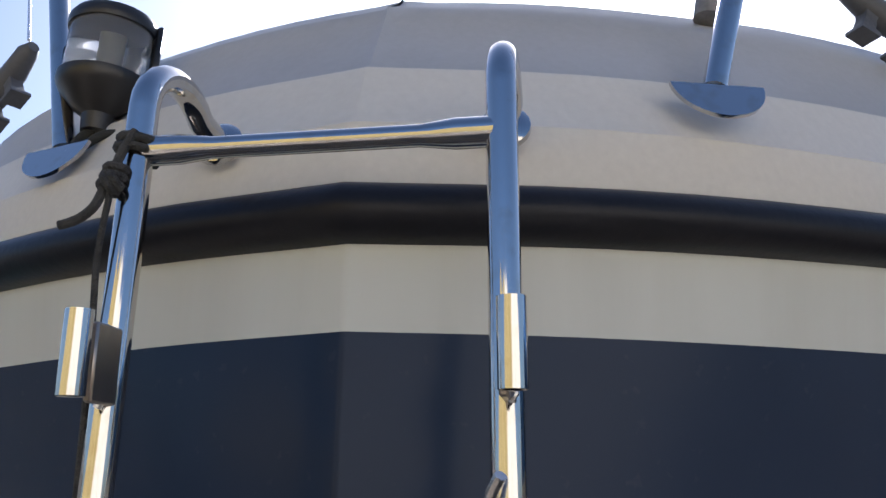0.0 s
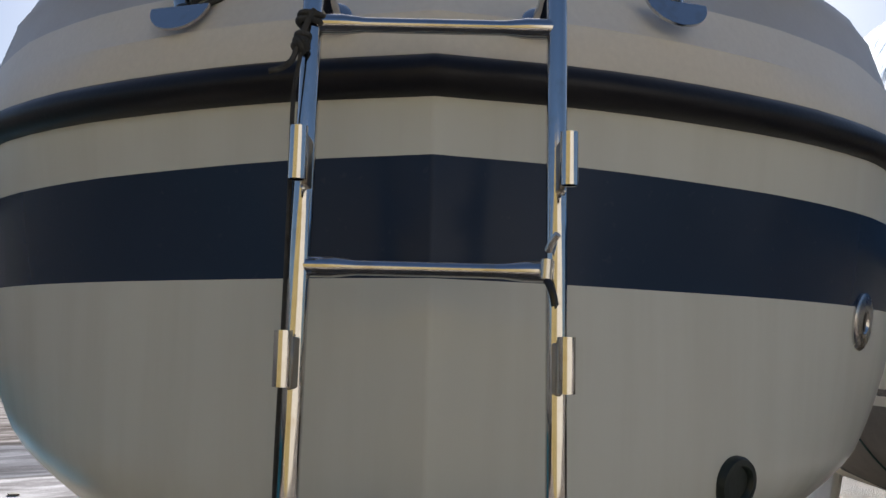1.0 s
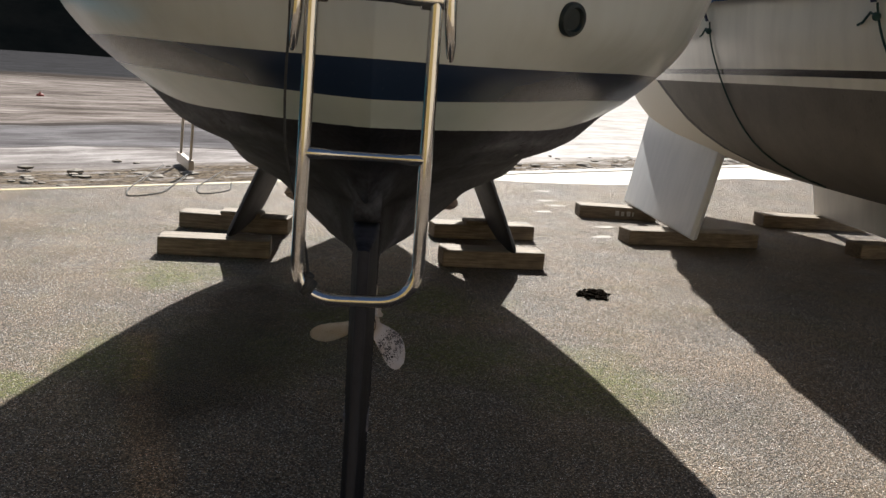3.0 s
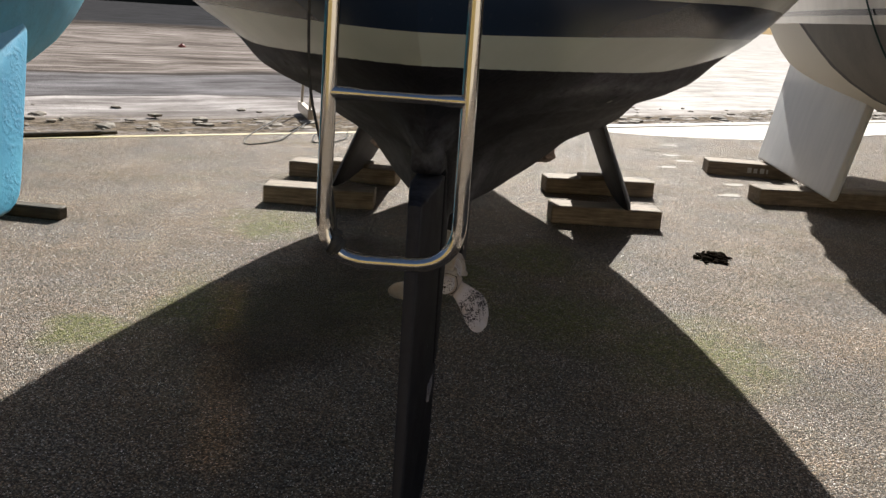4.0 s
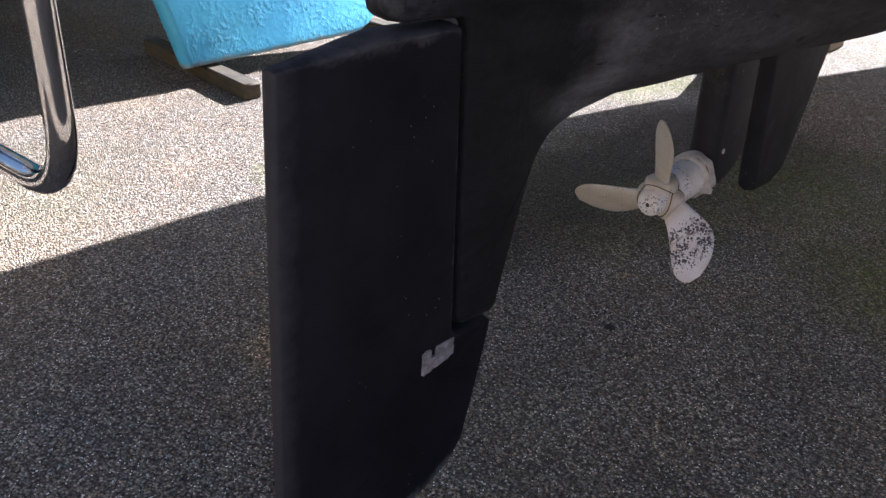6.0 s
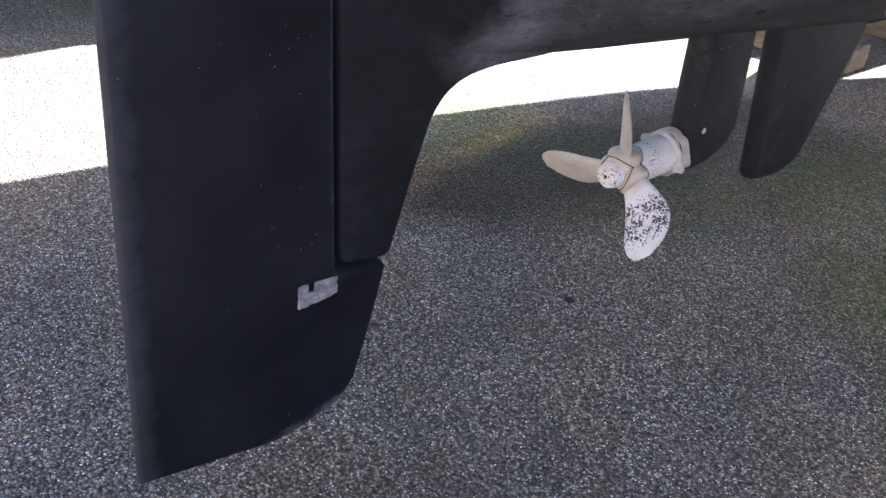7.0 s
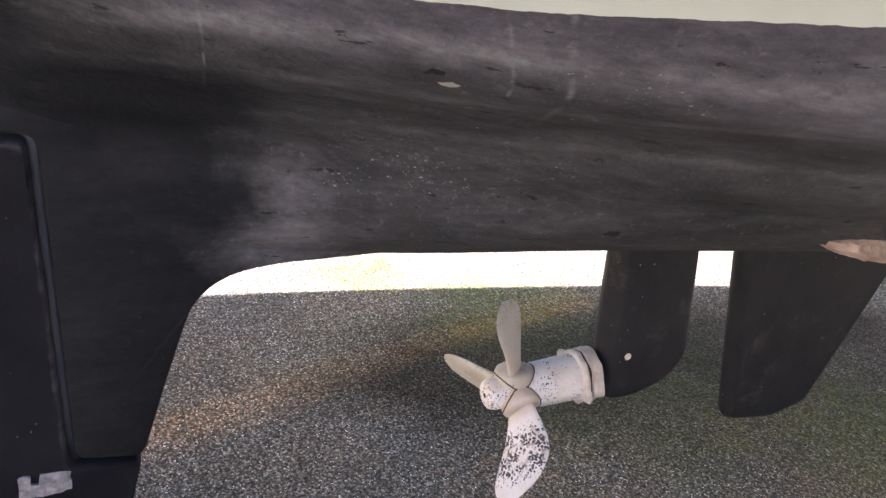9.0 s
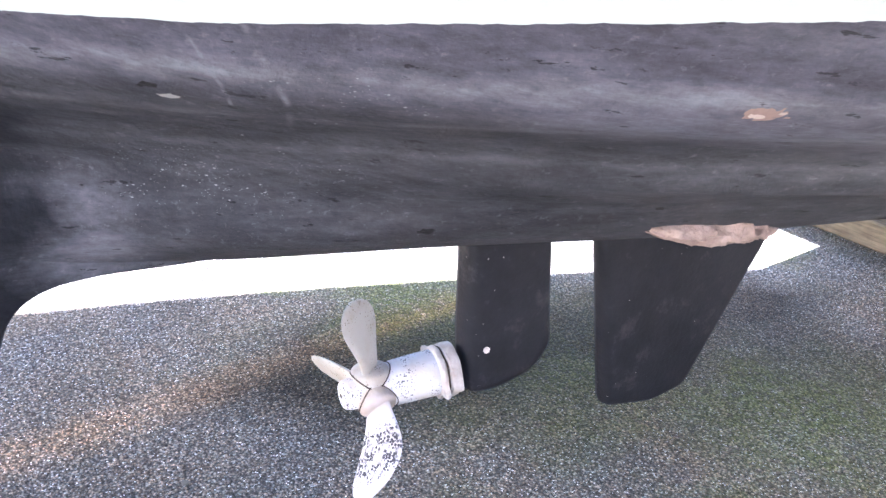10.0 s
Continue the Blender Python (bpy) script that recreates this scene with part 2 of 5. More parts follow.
def asphalt():
    """Worn open-textured asphalt: stones in a dark binder, with tinted patches and moss."""
    n = Nodes("asphalt")
    wob = n.node("ShaderNodeTexNoise", Vector=n.pos, Scale=60.0, Detail=2.0).outputs["Color"]
    warped = n.node("ShaderNodeVectorMath", Vector=wob)
    warped.operation = "MULTIPLY_ADD"
    warped.inputs[1].default_value = (0.004, 0.004, 0.004)
    n.tree.links.new(n.pos, warped.inputs[2])
    v = warped.outputs[0]
    big, small = n.cells(170.0, vector=v), n.cells(330.0, vector=v)
    a = n.node("ShaderNodeSeparateColor", Color=big).outputs
    b = n.node("ShaderNodeSeparateColor", Color=small).outputs
    tone = n.math("MULTIPLY_ADD", n.math("POWER", a[0], 2.0), 0.56, n.math("MULTIPLY", n.math("POWER", b[0], 2.0), 0.34))
    c = n.mix(tone, (0.070, 0.064, 0.056), (0.60, 0.555, 0.48))
    tint = n.mix(a[1], (1.18, 0.96, 0.76), (0.90, 1.0, 1.08))
    c = n.mix(0.8, c, tint, "MULTIPLY")
    region = n.mix(n.step(n.noise(1.7, 4.0, 0.6), 0.38, 0.62), (0.94, 0.98, 1.06), (1.12, 0.99, 0.86))
    c = n.mix(0.7, c, region, "MULTIPLY")
    gap = n.step(n.cells(170.0, "Distance", v), 0.38, 0.64)
    c = n.mix(n.math("MULTIPLY", gap, 0.74), c, (0.028, 0.026, 0.024))
    c = n.mix(n.math("MULTIPLY", n.step(n.noise(70.0, 4.0, 0.7), 0.50, 0.66), 0.45), c, (0.045, 0.042, 0.036))
    clump = n.noise(105.0, 3.0, 0.6)
    c = n.mix(1.0, c, n.mix(n.step(clump, 0.36, 0.64), (0.52, 0.51, 0.50), (1.50, 1.49, 1.47)), "MULTIPLY")
    c = n.mix(n.math("GREATER_THAN", b[1], 0.982), c, (0.88, 0.86, 0.82))
    c = n.mix(0.75, c, n.mix(n.step(n.noise(5.0, 6.0, 0.7), 0.30, 0.70), (0.88, 0.88, 0.88), (1.14, 1.13, 1.12)), "MULTIPLY")
    c = n.mix(n.math("MULTIPLY", n.step(n.noise(0.55, 6.0, 0.65), 0.45, 0.72), 0.15), c, (0.22, 0.19, 0.14))
    moss = n.math("MULTIPLY", n.step(n.noise(1.3, 4.0, 0.65), 0.52, 0.68), 0.25)
    x, y, z = n.split()
    for px, py, r in ((-1.35, 2.10, 0.14), (-0.92, 2.42, 0.30), (-1.15, 3.85, 0.25), (-0.55, 2.65, 0.40), (0.95, 2.45, 0.34), (-0.1, 3.2, 0.34), (0.45, 2.75, 0.30), (0.35, 3.6, 0.3)):
        off = n.math("POWER", n.math("ADD", n.math("POWER", n.math("ABSOLUTE", n.math("SUBTRACT", x, px)), 2.0), n.math("POWER", n.math("ABSOLUTE", n.math("SUBTRACT", y, py)), 2.0)), 0.5)
        near_it = n.step(n.math("ADD", off, n.math("MULTIPLY_ADD", n.noise(4.0, 4.0), 0.7, -0.35)), r * 1.5, r * 0.4)
        moss = n.math("MAXIMUM", moss, near_it)
    soil = n.math("MULTIPLY", n.step(n.noise(2.2, 5.0, 0.65), 0.46, 0.64), n.step(n.noise(60.0, 4.0, 0.7), 0.34, 0.56))
    c = n.mix(n.math("MULTIPLY", soil, 0.35), c, n.mix(tone, (0.030, 0.024, 0.016), (0.30, 0.245, 0.175)))
    c = n.mix(0.8, c, n.mix(n.step(n.noise(1.6, 5.0, 0.6), 0.34, 0.66), (0.82, 0.82, 0.82), (1.18, 1.17, 1.15)), "MULTIPLY")
    moss = n.math("MULTIPLY", moss, n.step(n.noise(30.0, 5.0, 0.7), 0.30, 0.52))
    c = n.mix(n.math("MULTIPLY", moss, 0.7), c, n.mix(tone, (0.034, 0.044, 0.008), (0.25, 0.28, 0.055)))
    # deeper shade under the yacht and streaks of reflected sunlight, tinted into the asphalt
    ragged = n.math("MULTIPLY_ADD", n.noise(3.0, 5.0, 0.65), 0.8, -0.4)
    for (ax, ay), (bx, by), r, shade, weight in PAINTED_LIGHT:
        length = math.hypot(bx - ax, by - ay)
        ux, uy = (bx - ax) / length, (by - ay) / length
        along = n.math("ADD", n.math("MULTIPLY", n.math("SUBTRACT", x, ax), ux), n.math("MULTIPLY", n.math("SUBTRACT", y, ay), uy))
        aside = n.math("ABSOLUTE", n.math("ADD", n.math("MULTIPLY", n.math("SUBTRACT", x, ax), -uy), n.math("MULTIPLY", n.math("SUBTRACT", y, ay), ux)))
        past = n.math("MAXIMUM", n.math("SUBTRACT", n.math("ABSOLUTE", n.math("SUBTRACT", along, length / 2)), length / 2), 0.0)
        off = n.math("ADD", n.math("ADD", aside, past), n.math("MULTIPLY", ragged, r))
        c = n.mix(n.math("MULTIPLY", n.step(off, r, r * 0.25), weight), c, shade, "MULTIPLY")
    c = n.mix(1.0, c, (1.46, 1.43, 1.44), "MULTIPLY")
    n.set(Base_Color=c, Roughness=n.math("MULTIPLY_ADD", a[2], 0.3, 0.6), Specular_IOR_Level=0.15)
    h = n.math("ADD", n.math("MULTIPLY", n.cells(170.0, "Distance", v), -1.0), n.math("ADD", n.math("MULTIPLY", a[0], 0.7), n.math("MULTIPLY", n.noise(45.0, 4.0), 1.1)))
    n.bump(h, 1.0, 0.010)
    return n.mat


def timber(name, light, dark):
    n = Nodes(name)
    grain = n.noise(7.0, 6.0, 0.65, n.scaled((0.8, 9, 9)))
    c = n.mix(n.step(grain, 0.35, 0.68), light, dark)
    c = n.mix(n.math("MULTIPLY", n.step(n.noise(5.0, 4.0), 0.5, 0.75), 0.6), c, tuple(v * 0.45 for v in dark))
    n.set(Base_Color=c, Roughness=0.8)
    n.bump(grain, 0.5, 0.006)
    return n.mat


def beach_ground():
    """Tide-washed sand and silt in bands along the shore; local y runs out to sea."""
    n = Nodes("beach_sand")
    x, y, z = n.split()
    stretched = n.scaled((0.22, 1.4, 1.0))
    fine = n.noise(2.2, 7.0, 0.7, stretched)
    broad = n.noise(0.5, 5.0, 0.6, n.scaled((0.3, 1.0, 1.0)))
    far = n.math("ADD", y, n.math("MULTIPLY", n.math("SUBTRACT", broad, 0.5), n.math("MULTIPLY_ADD", y, 0.22, 0.9)))
    pale = n.mix(n.step(fine, 0.40, 0.60), (0.20, 0.183, 0.176), (0.42, 0.395, 0.385))
    grey = n.mix(n.step(fine, 0.38, 0.62), (0.112, 0.107, 0.111), (0.195, 0.187, 0.193))
    brown = n.mix(n.step(fine, 0.36, 0.64), (0.078, 0.064, 0.055), (0.33, 0.295, 0.275))
    c = n.mix(n.step(far, 3.2, 3.5), pale, grey)
    c = n.mix(n.step(far, 7.2, 8.0), c, brown)
    c = n.mix(n.step(far, 36.0, 44.0), c, (0.045, 0.045, 0.048))
    for place, width, weight in ((3.3, 0.16, 0.8), (7.4, 0.5, 0.85), (12.0, 0.5, 0.6), (19.0, 0.8, 0.5), (38.0, 6.0, 0.9)):
        line = n.step(n.math("ABSOLUTE", n.math("SUBTRACT", far, place)), width, width * 0.4)
        c = n.mix(n.math("MULTIPLY", n.math("MULTIPLY", line, n.step(n.noise(0.9, 5.0, 0.7, stretched), 0.36, 0.52)), weight), c, (0.050, 0.043, 0.037))
    # sun glare over the right of the beach, painted as near-white colour
    c = n.mix(n.math("MULTIPLY", n.step(n.math("SUBTRACT", n.math("MULTIPLY_ADD", broad, 3.0, x), n.math("MULTIPLY", n.math("MAXIMUM", n.math("SUBTRACT", y, 8.0), 0.0), 0.35)), 6.0, 10.0), 0.8), c, n.mix(fine, (0.58, 0.55, 0.52), (0.68, 0.65, 0.62)))
    patchy = n.noise(1.1, 8.0, 0.75, n.scaled((0.5, 1.2, 1.0)))
    c = n.mix(0.9, c, n.mix(n.step(patchy, 0.36, 0.64), (0.62, 0.60, 0.58), (1.36, 1.36, 1.36)), "MULTIPLY")
    wrack = n.math("MULTIPLY", n.step(n.math("ADD", y, n.math("MULTIPLY_ADD", broad, 1.2, -0.6)), 1.75, 1.25), n.step(n.noise(3.0, 7.0, 0.75, n.scaled((0.5, 1.6, 1.0))), 0.38, 0.50))
    c = n.mix(n.math("MULTIPLY", wrack, 0.92), c, n.mix(n.step(n.noise(14.0, 5.0, 0.7), 0.38, 0.64), (0.040, 0.032, 0.022), (0.25, 0.20, 0.145)))
    n.set(Base_Color=c, Roughness=0.95, Specular_IOR_Level=0.0)
    n.bump(n.math("ADD", n.noise(5.0, 6.0, 0.7), n.math("MULTIPLY", wrack, 0.6)), 0.6, 0.05)
    return n.mat


def speckled(name, base, spot, amount, near_r=None, far_r=None):
    """Flaking primer; with radii from the shaft, the dark flakes keep between them."""
    n = Nodes(name)
    x, y, z = n.split()
    c = n.mix(n.step(n.noise(16.0, 5.0), 0.45, 0.7), base, tuple(v * f for v, f in zip(base, (0.86, 0.76, 0.66))))
    zone = n.step(n.noise(18.0, 3.0), 0.38, 0.6)
    if near_r:
        off = n.math("POWER", n.math("ADD", n.math("POWER", n.math("ABSOLUTE", x), 2.0), n.math("POWER", n.math("ABSOLUTE", n.math("SUBTRACT", z, 0.37)), 2.0)), 0.5)
        off = n.math("ADD", off, n.math("MULTIPLY_ADD", n.noise(30.0, 3.0), 0.04, -0.02))
        zone = n.math("MULTIPLY", n.step(off, near_r, near_r + 0.035), n.step(off, far_r, far_r - 0.035))
        c = n.mix(n.step(off, near_r + 0.01, near_r - 0.02), c, (0.43, 0.36, 0.30))
    dots = n.step(n.math("SUBTRACT", n.cells(200.0, "Distance"), n.math("MULTIPLY", zone, amount)), 0.06, -0.04)
    dots = n.math("MULTIPLY", dots, n.step(n.noise(70.0, 3.0), 0.38, 0.52))
    n.set(Base_Color=n.mix(dots, c, spot), Roughness=0.7)
    n.bump(n.math("ADD", n.noise(120.0, 3.0), n.math("MULTIPLY", dots, -0.6)), 0.4, 0.003)
    return n.mat


def tarpaulin():
    n = Nodes("tarpaulin")
    weave = n.noise(260.0, 2.0)
    c = n.mix(n.step(n.noise(2.5, 5.0), 0.4, 0.7), (0.054, 0.118, 0.235), (0.088, 0.162, 0.295))
    c = n.mix(n.math("MULTIPLY", n.step(n.noise(11.0, 5.0), 0.58, 0.75), 0.4), c, (0.10, 0.16, 0.27))
    n.set(Base_Color=c, Roughness=n.math("MULTIPLY_ADD", n.noise(6.0), 0.10, 0.46), Specular_IOR_Level=0.008)
    fold = n.math("ABSOLUTE", n.math("SUBTRACT", n.noise(3.2, 4.0, 0.55, n.scaled((1.0, 1.6, 0.7))), 0.5))
    n.bump(n.math("ADD", n.math("ADD", n.math("MULTIPLY", weave, 0.05), n.math("MULTIPLY", fold, -2.2)), n.noise(4.0, 3.0, 0.5)), 0.42, 0.06)
    return n.mat


WATERLINE, BOOT, BAND, WATERLINE_DIP = 1.137, (1.2, 1.28), (1.646, 1.792), 0.016
M_HULL = hull_paint()
M_CREAM = flat("cream_gelcoat", (0.76, 0.735, 0.67), (0.70, 0.675, 0.61), 0.4, 2.0, bump=0.0, gloss=0.15)
M_DECK = gelcoat("deck_gelcoat", (0.70, 0.69, 0.67), (0.57, 0.57, 0.56), 0.3)
M_COAMING = flat("coaming_gelcoat", (0.50, 0.505, 0.505), (0.44, 0.445, 0.45), 0.45, 2.0, bump=0.0, gloss=0.15)
M_RUBBER = flat("black_rubber", (0.010, 0.011, 0.016), (0.022, 0.023, 0.029), 0.38, 5.0, bump=0.08, gloss=0.22)


def scuffed_black():
    n = Nodes("black_antifouling")
    c = n.mix(n.step(n.noise(7.0, 6.0, 0.65), 0.35, 0.7), (0.0115, 0.0118, 0.0155), (0.022, 0.022, 0.027))
    c = n.mix(n.math("MULTIPLY", n.step(n.noise(14.0, 6.0, 0.7), 0.56, 0.74), 0.45), c, (0.085, 0.082, 0.085))
    nick = n.math("MULTIPLY", n.math("LESS_THAN", n.math("MULTIPLY_ADD", n.noise(120.0, 3.0), 0.16, n.cells(48.0, "Distance")), 0.145), n.step(n.noise(9.0, 3.0), 0.54, 0.6))
    c = n.mix(n.math("MULTIPLY", nick, 0.7), c, (0.36, 0.35, 0.33))
    n.set(Base_Color=c, Roughness=n.math("MULTIPLY_ADD", n.noise(12.0), 0.2, 0.52), Specular_IOR_Level=0.15)
    n.bump(n.noise(100.0, 4.0), 0.3, 0.004)
    return n.mat


M_ANTIFOUL = scuffed_black()


def rudder_paint():
    """Matt black with the edges rubbed grey and a few pale nicks."""
    n = Nodes("rudder_antifouling")
    x, y, z = n.split()
    c = n.mix(n.step(n.noise(5.0, 6.0, 0.65), 0.35, 0.72), (0.0050, 0.0053, 0.0085), (0.014, 0.0145, 0.020))
    rough_edge = n.math("MULTIPLY_ADD", n.noise(28.0, 5.0, 0.7), 0.05, -0.025)
    lead = n.math("SUBTRACT", n.math("MULTIPLY_ADD", z, -0.018, 1.1878), y)
    wear = n.math("MULTIPLY", n.step(n.math("ADD", lead, n.math("MULTIPLY", rough_edge, 0.4)), 0.011, 0.0), n.math("MULTIPLY", n.step(z, 0.36, 0.42), n.step(n.noise(4.0, 3.0), 0.40, 0.56)))
    trail = n.math("SUBTRACT", y, n.math("MULTIPLY_ADD", z, 0.0353, 0.8274))
    wear = n.math("MAXIMUM", wear, n.math("MULTIPLY", n.step(n.math("ADD", trail, rough_edge), 0.035, 0.0), 0.35))
    wear = n.math("MAXIMUM", wear, n.math("MULTIPLY", n.step(n.math("ADD", z, rough_edge), 0.862, 0.880), 0.7))
    foot = n.math("SUBTRACT", z, n.math("ADD", 0.062, n.math("MULTIPLY", n.step(y, 1.06, 1.22), 0.055)))
    wear = n.math("MAXIMUM", wear, n.math("MULTIPLY", n.step(n.math("ADD", foot, rough_edge), 0.014, 0.0), 0.7))
    c = n.mix(n.math("MULTIPLY", wear, 0.5), c, (0.18, 0.18, 0.205))
    nick = n.math("MULTIPLY", n.math("LESS_THAN", n.cells(60.0, "Distance"), 0.07), n.step(n.noise(6.0, 3.0), 0.55, 0.6))
    c = n.mix(n.math("MULTIPLY", nick, 0.6), c, (0.3, 0.3, 0.3))
    n.set(Base_Color=c, Roughness=n.math("MULTIPLY_ADD", n.noise(12.0), 0.2, 0.55), Specular_IOR_Level=0.12)
    n.bump(n.noise(110.0, 3.0), 0.15, 0.004)
    return n.mat


M_RUDDER = rudder_paint()
M_STEEL = steel("polished_steel")
M_STEEL_SATIN = steel("satin_steel", 0.22)
M_PROP = speckled("speckled_primer", (0.64, 0.62, 0.64), (0.10, 0.095, 0.10), 0.44)
M_BLADE = speckled("flaking_primer", (0.60, 0.575, 0.62), (0.05, 0.045, 0.055), 0.58, 0.062, 0.188)
M_BLADE_BARE = speckled("chalky_primer", (0.45, 0.425, 0.39), (0.16, 0.13, 0.10), 0.28)
M_SEAM = flat("rusty_seam", (0.06, 0.035, 0.02), (0.025, 0.015, 0.01), 0.9)
M_PROP_ROOT = flat("pale_corrosion", (0.55, 0.51, 0.49), (0.36, 0.29, 0.25), 0.75, 30.0, bump=0.5)
M_STEEL_DULL = steel("weld_burnt_steel", 0.32, (0.40, 0.36, 0.31))
M_CLEAT = flat("cleat_alloy", (0.085, 0.086, 0.092), (0.13, 0.13, 0.135), 0.55, 14.0, bump=0.3)
lens = Nodes("clear_lens")
lens.set(Base_Color=(0.50, 0.51, 0.52), Transmission_Weight=0.8, Roughness=0.10, IOR=1.35)
M_LENS = lens.mat
M_PLASTIC = flat("black_plastic", (0.014, 0.014, 0.015), (0.035, 0.034, 0.033), 0.35, 9.0, bump=0.05)
M_CORD = flat("grey_cord", (0.030, 0.030, 0.030), (0.085, 0.085, 0.08), 0.85, 60.0, bump=0.8, fine=500.0)
M_ROPE = flat("black_rope", (0.016, 0.017, 0.017), (0.045, 0.046, 0.042), 0.85, 30.0, bump=0.6, fine=400.0)
M_ASPHALT = asphalt()
M_TIMBER = timber("weathered_timber", (0.29, 0.232, 0.165), (0.11, 0.085, 0.057))
# the same grain in much darker browns
M_TIMBER_DARK = timber("dark_timber", (0.085, 0.066, 0.040), (0.030, 0.024, 0.016))
M_BEACH = beach_ground()
M_TARP = tarpaulin()


# ---- shapes ----
def part(name, bm, material, parent=None, label="", smooth=40.0):
    me = bpy.data.meshes.new(name)
    bm.normal_update()
    if smooth:
        for f in bm.faces:
            f.smooth = True
        for e in bm.edges:
            e.smooth = len(e.link_faces) != 2 or e.calc_face_angle(0.0) < radians(smooth)
    bm.to_mesh(me)
    bm.free()
    for m in material if isinstance(material, (list, tuple)) else [material]:
        me.materials.append(m)
    ob = new(name, me)
    ob.parent = parent
    if label:
        ob["label"] = label
    return ob


def thing(name, label, category, group="", kind="", at=None):
    ob = new(name)
    ob.empty_display_size = 0.1
    if at is not None:
        ob.matrix_basis = at
    return tagged(ob, label, category, group, kind)


def grid(bm, rows, closed=False):
    """Quads between rows of points."""
    vs = [[bm.verts.new(p) for p in r] for r in rows]
    for a, b in zip(vs, vs[1:]):
        n = len(a)
        for i in range(n if closed else n - 1):
            j = (i + 1) % n
            try:
                bm.faces.new((a[i], a[j], b[j], b[i]))
            except ValueError:
                pass
    return vs


def rounded(points, radius, steps=6):
    """A polyline with its corners rounded."""
    pts = [Vector(p) for p in points]
    out = [pts[0]]
    for a, b, c in zip(pts, pts[1:], pts[2:]):
        r = min(radius, (a - b).length * 0.48, (c - b).length * 0.48)
        p, q = b + (a - b).normalized() * r, b + (c - b).normalized() * r
        for i in range(steps + 1):
            t = i / steps
            out.append(p * (1 - t) ** 2 + b * 2 * t * (1 - t) + q * t * t)
    return out + [pts[-1]]


def tube(bm, path, radius, sides=14, caps=True):
    """A round bar along a path; radius: a number or one for each point."""
    pts = [Vector(p) for p in path]
    rad = radius if isinstance(radius, (list, tuple)) else [radius] * len(pts)
    d = (pts[1] - pts[0]).normalized()
    side = d.orthogonal().normalized()
    rows = []
    for i, p in enumerate(pts):
        e = (pts[min(i + 1, len(pts) - 1)] - pts[max(i - 1, 0)]).normalized()
        side = (side - e * side.dot(e)).normalized()
        other = e.cross(side)
        rows.append([p + (side * math.cos(a) + other * math.sin(a)) * rad[i] for a in (k * math.tau / sides for k in range(sides))])
    vs = grid(bm, rows, True)
    if caps:
        bm.faces.new(vs[0][::-1])
        bm.faces.new(vs[-1])
    return bm


def lathe(bm, profile, at, sides=24):
    """Turns (radius, height) pairs round z, then lays them at a pose."""
    rows = [[at @ Vector((max(r, 1e-4) * math.cos(a), max(r, 1e-4) * math.sin(a), h)) for a in (k * math.tau / sides for k in range(sides))] for r, h in profile]
    vs = grid(bm, rows, True)
    bm.faces.new(vs[0][::-1])
    bm.faces.new(vs[-1])
    return bm


def box(bm, lo, hi, bevel=0.004, at=None, segments=1):
    c = [(a + b) / 2 for a, b in zip(lo, hi)]
    made = bmesh.ops.create_cube(bm, size=1.0, matrix=Matrix.LocRotScale(c, None, [b - a for a, b in zip(lo, hi)]))["verts"]
    if bevel:
        edges = list({e for v in made for e in v.link_edges})
        made = bmesh.ops.bevel(bm, geom=edges + made, offset=bevel, segments=segments, affect="EDGES", profile=0.5)["verts"]
    if at is not None:
        bmesh.ops.transform(bm, matrix=at, verts=list(made))
    return bm


def blade(bm, outline, thick, rim=0.03):
    """A foil plate: the outline's (y, z) points, half thickness thick(y, z), rounded over the width rim at its edge."""
    pts = [Vector((y, z)) for y, z in ((p[0], p[1]) for p in outline)]
    n = len(pts)
    area = sum(pts[i].x * pts[(i + 1) % n].y - pts[(i + 1) % n].x * pts[i].y for i in range(n))
    turn = 1 if area > 0 else -1
    inward = []
    for i in range(n):
        a, b = (pts[i] - pts[i - 1]).normalized(), (pts[(i + 1) % n] - pts[i]).normalized()
        m = Vector((-(a.y + b.y), a.x + b.x)) * turn
        inward.append(m / max(0.3, m.length_squared / 2) / 1.0 if m.length > 1e-6 else m)
    rows = []
    for sign in (1, -1):
        half = []
        for k in (0.0, 0.3, 0.65, 1.0):
            edge = math.sqrt(max(0.0, 1 - (1 - k) ** 2))
            half.append([(sign * edge * thick(p.x, p.y), p.x + q.x * rim * k, p.y + q.y * rim * k) for p, q in zip(pts, inward)])
        rows.append(half)
    vs = grid(bm, rows[0][::-1] + rows[1][1:], True)
    flat_poly = [[Vector((v.co.y, v.co.z, 0)) for v in vs[0]]]
    for a, b, c in geometry.tessellate_polygon(flat_poly):
        for ring in (vs[0], vs[-1]):
            bm.faces.new((ring[a], ring[b], ring[c]))
    bmesh.ops.recalc_face_normals(bm, faces=bm.faces[:])
    return bm


def coil(centre, axis, r, turns, wire, spread):
    c, z = Vector(centre), Vector(axis).normalized()
    a = z.orthogonal().normalized()
    b = z.cross(a)
    n = int(14 * turns)
    return [c + z * spread * (i / n - 0.5) + (a * math.cos(math.tau * turns * i / n) + b * math.sin(math.tau * turns * i / n)) * r for i in range(n + 1)]


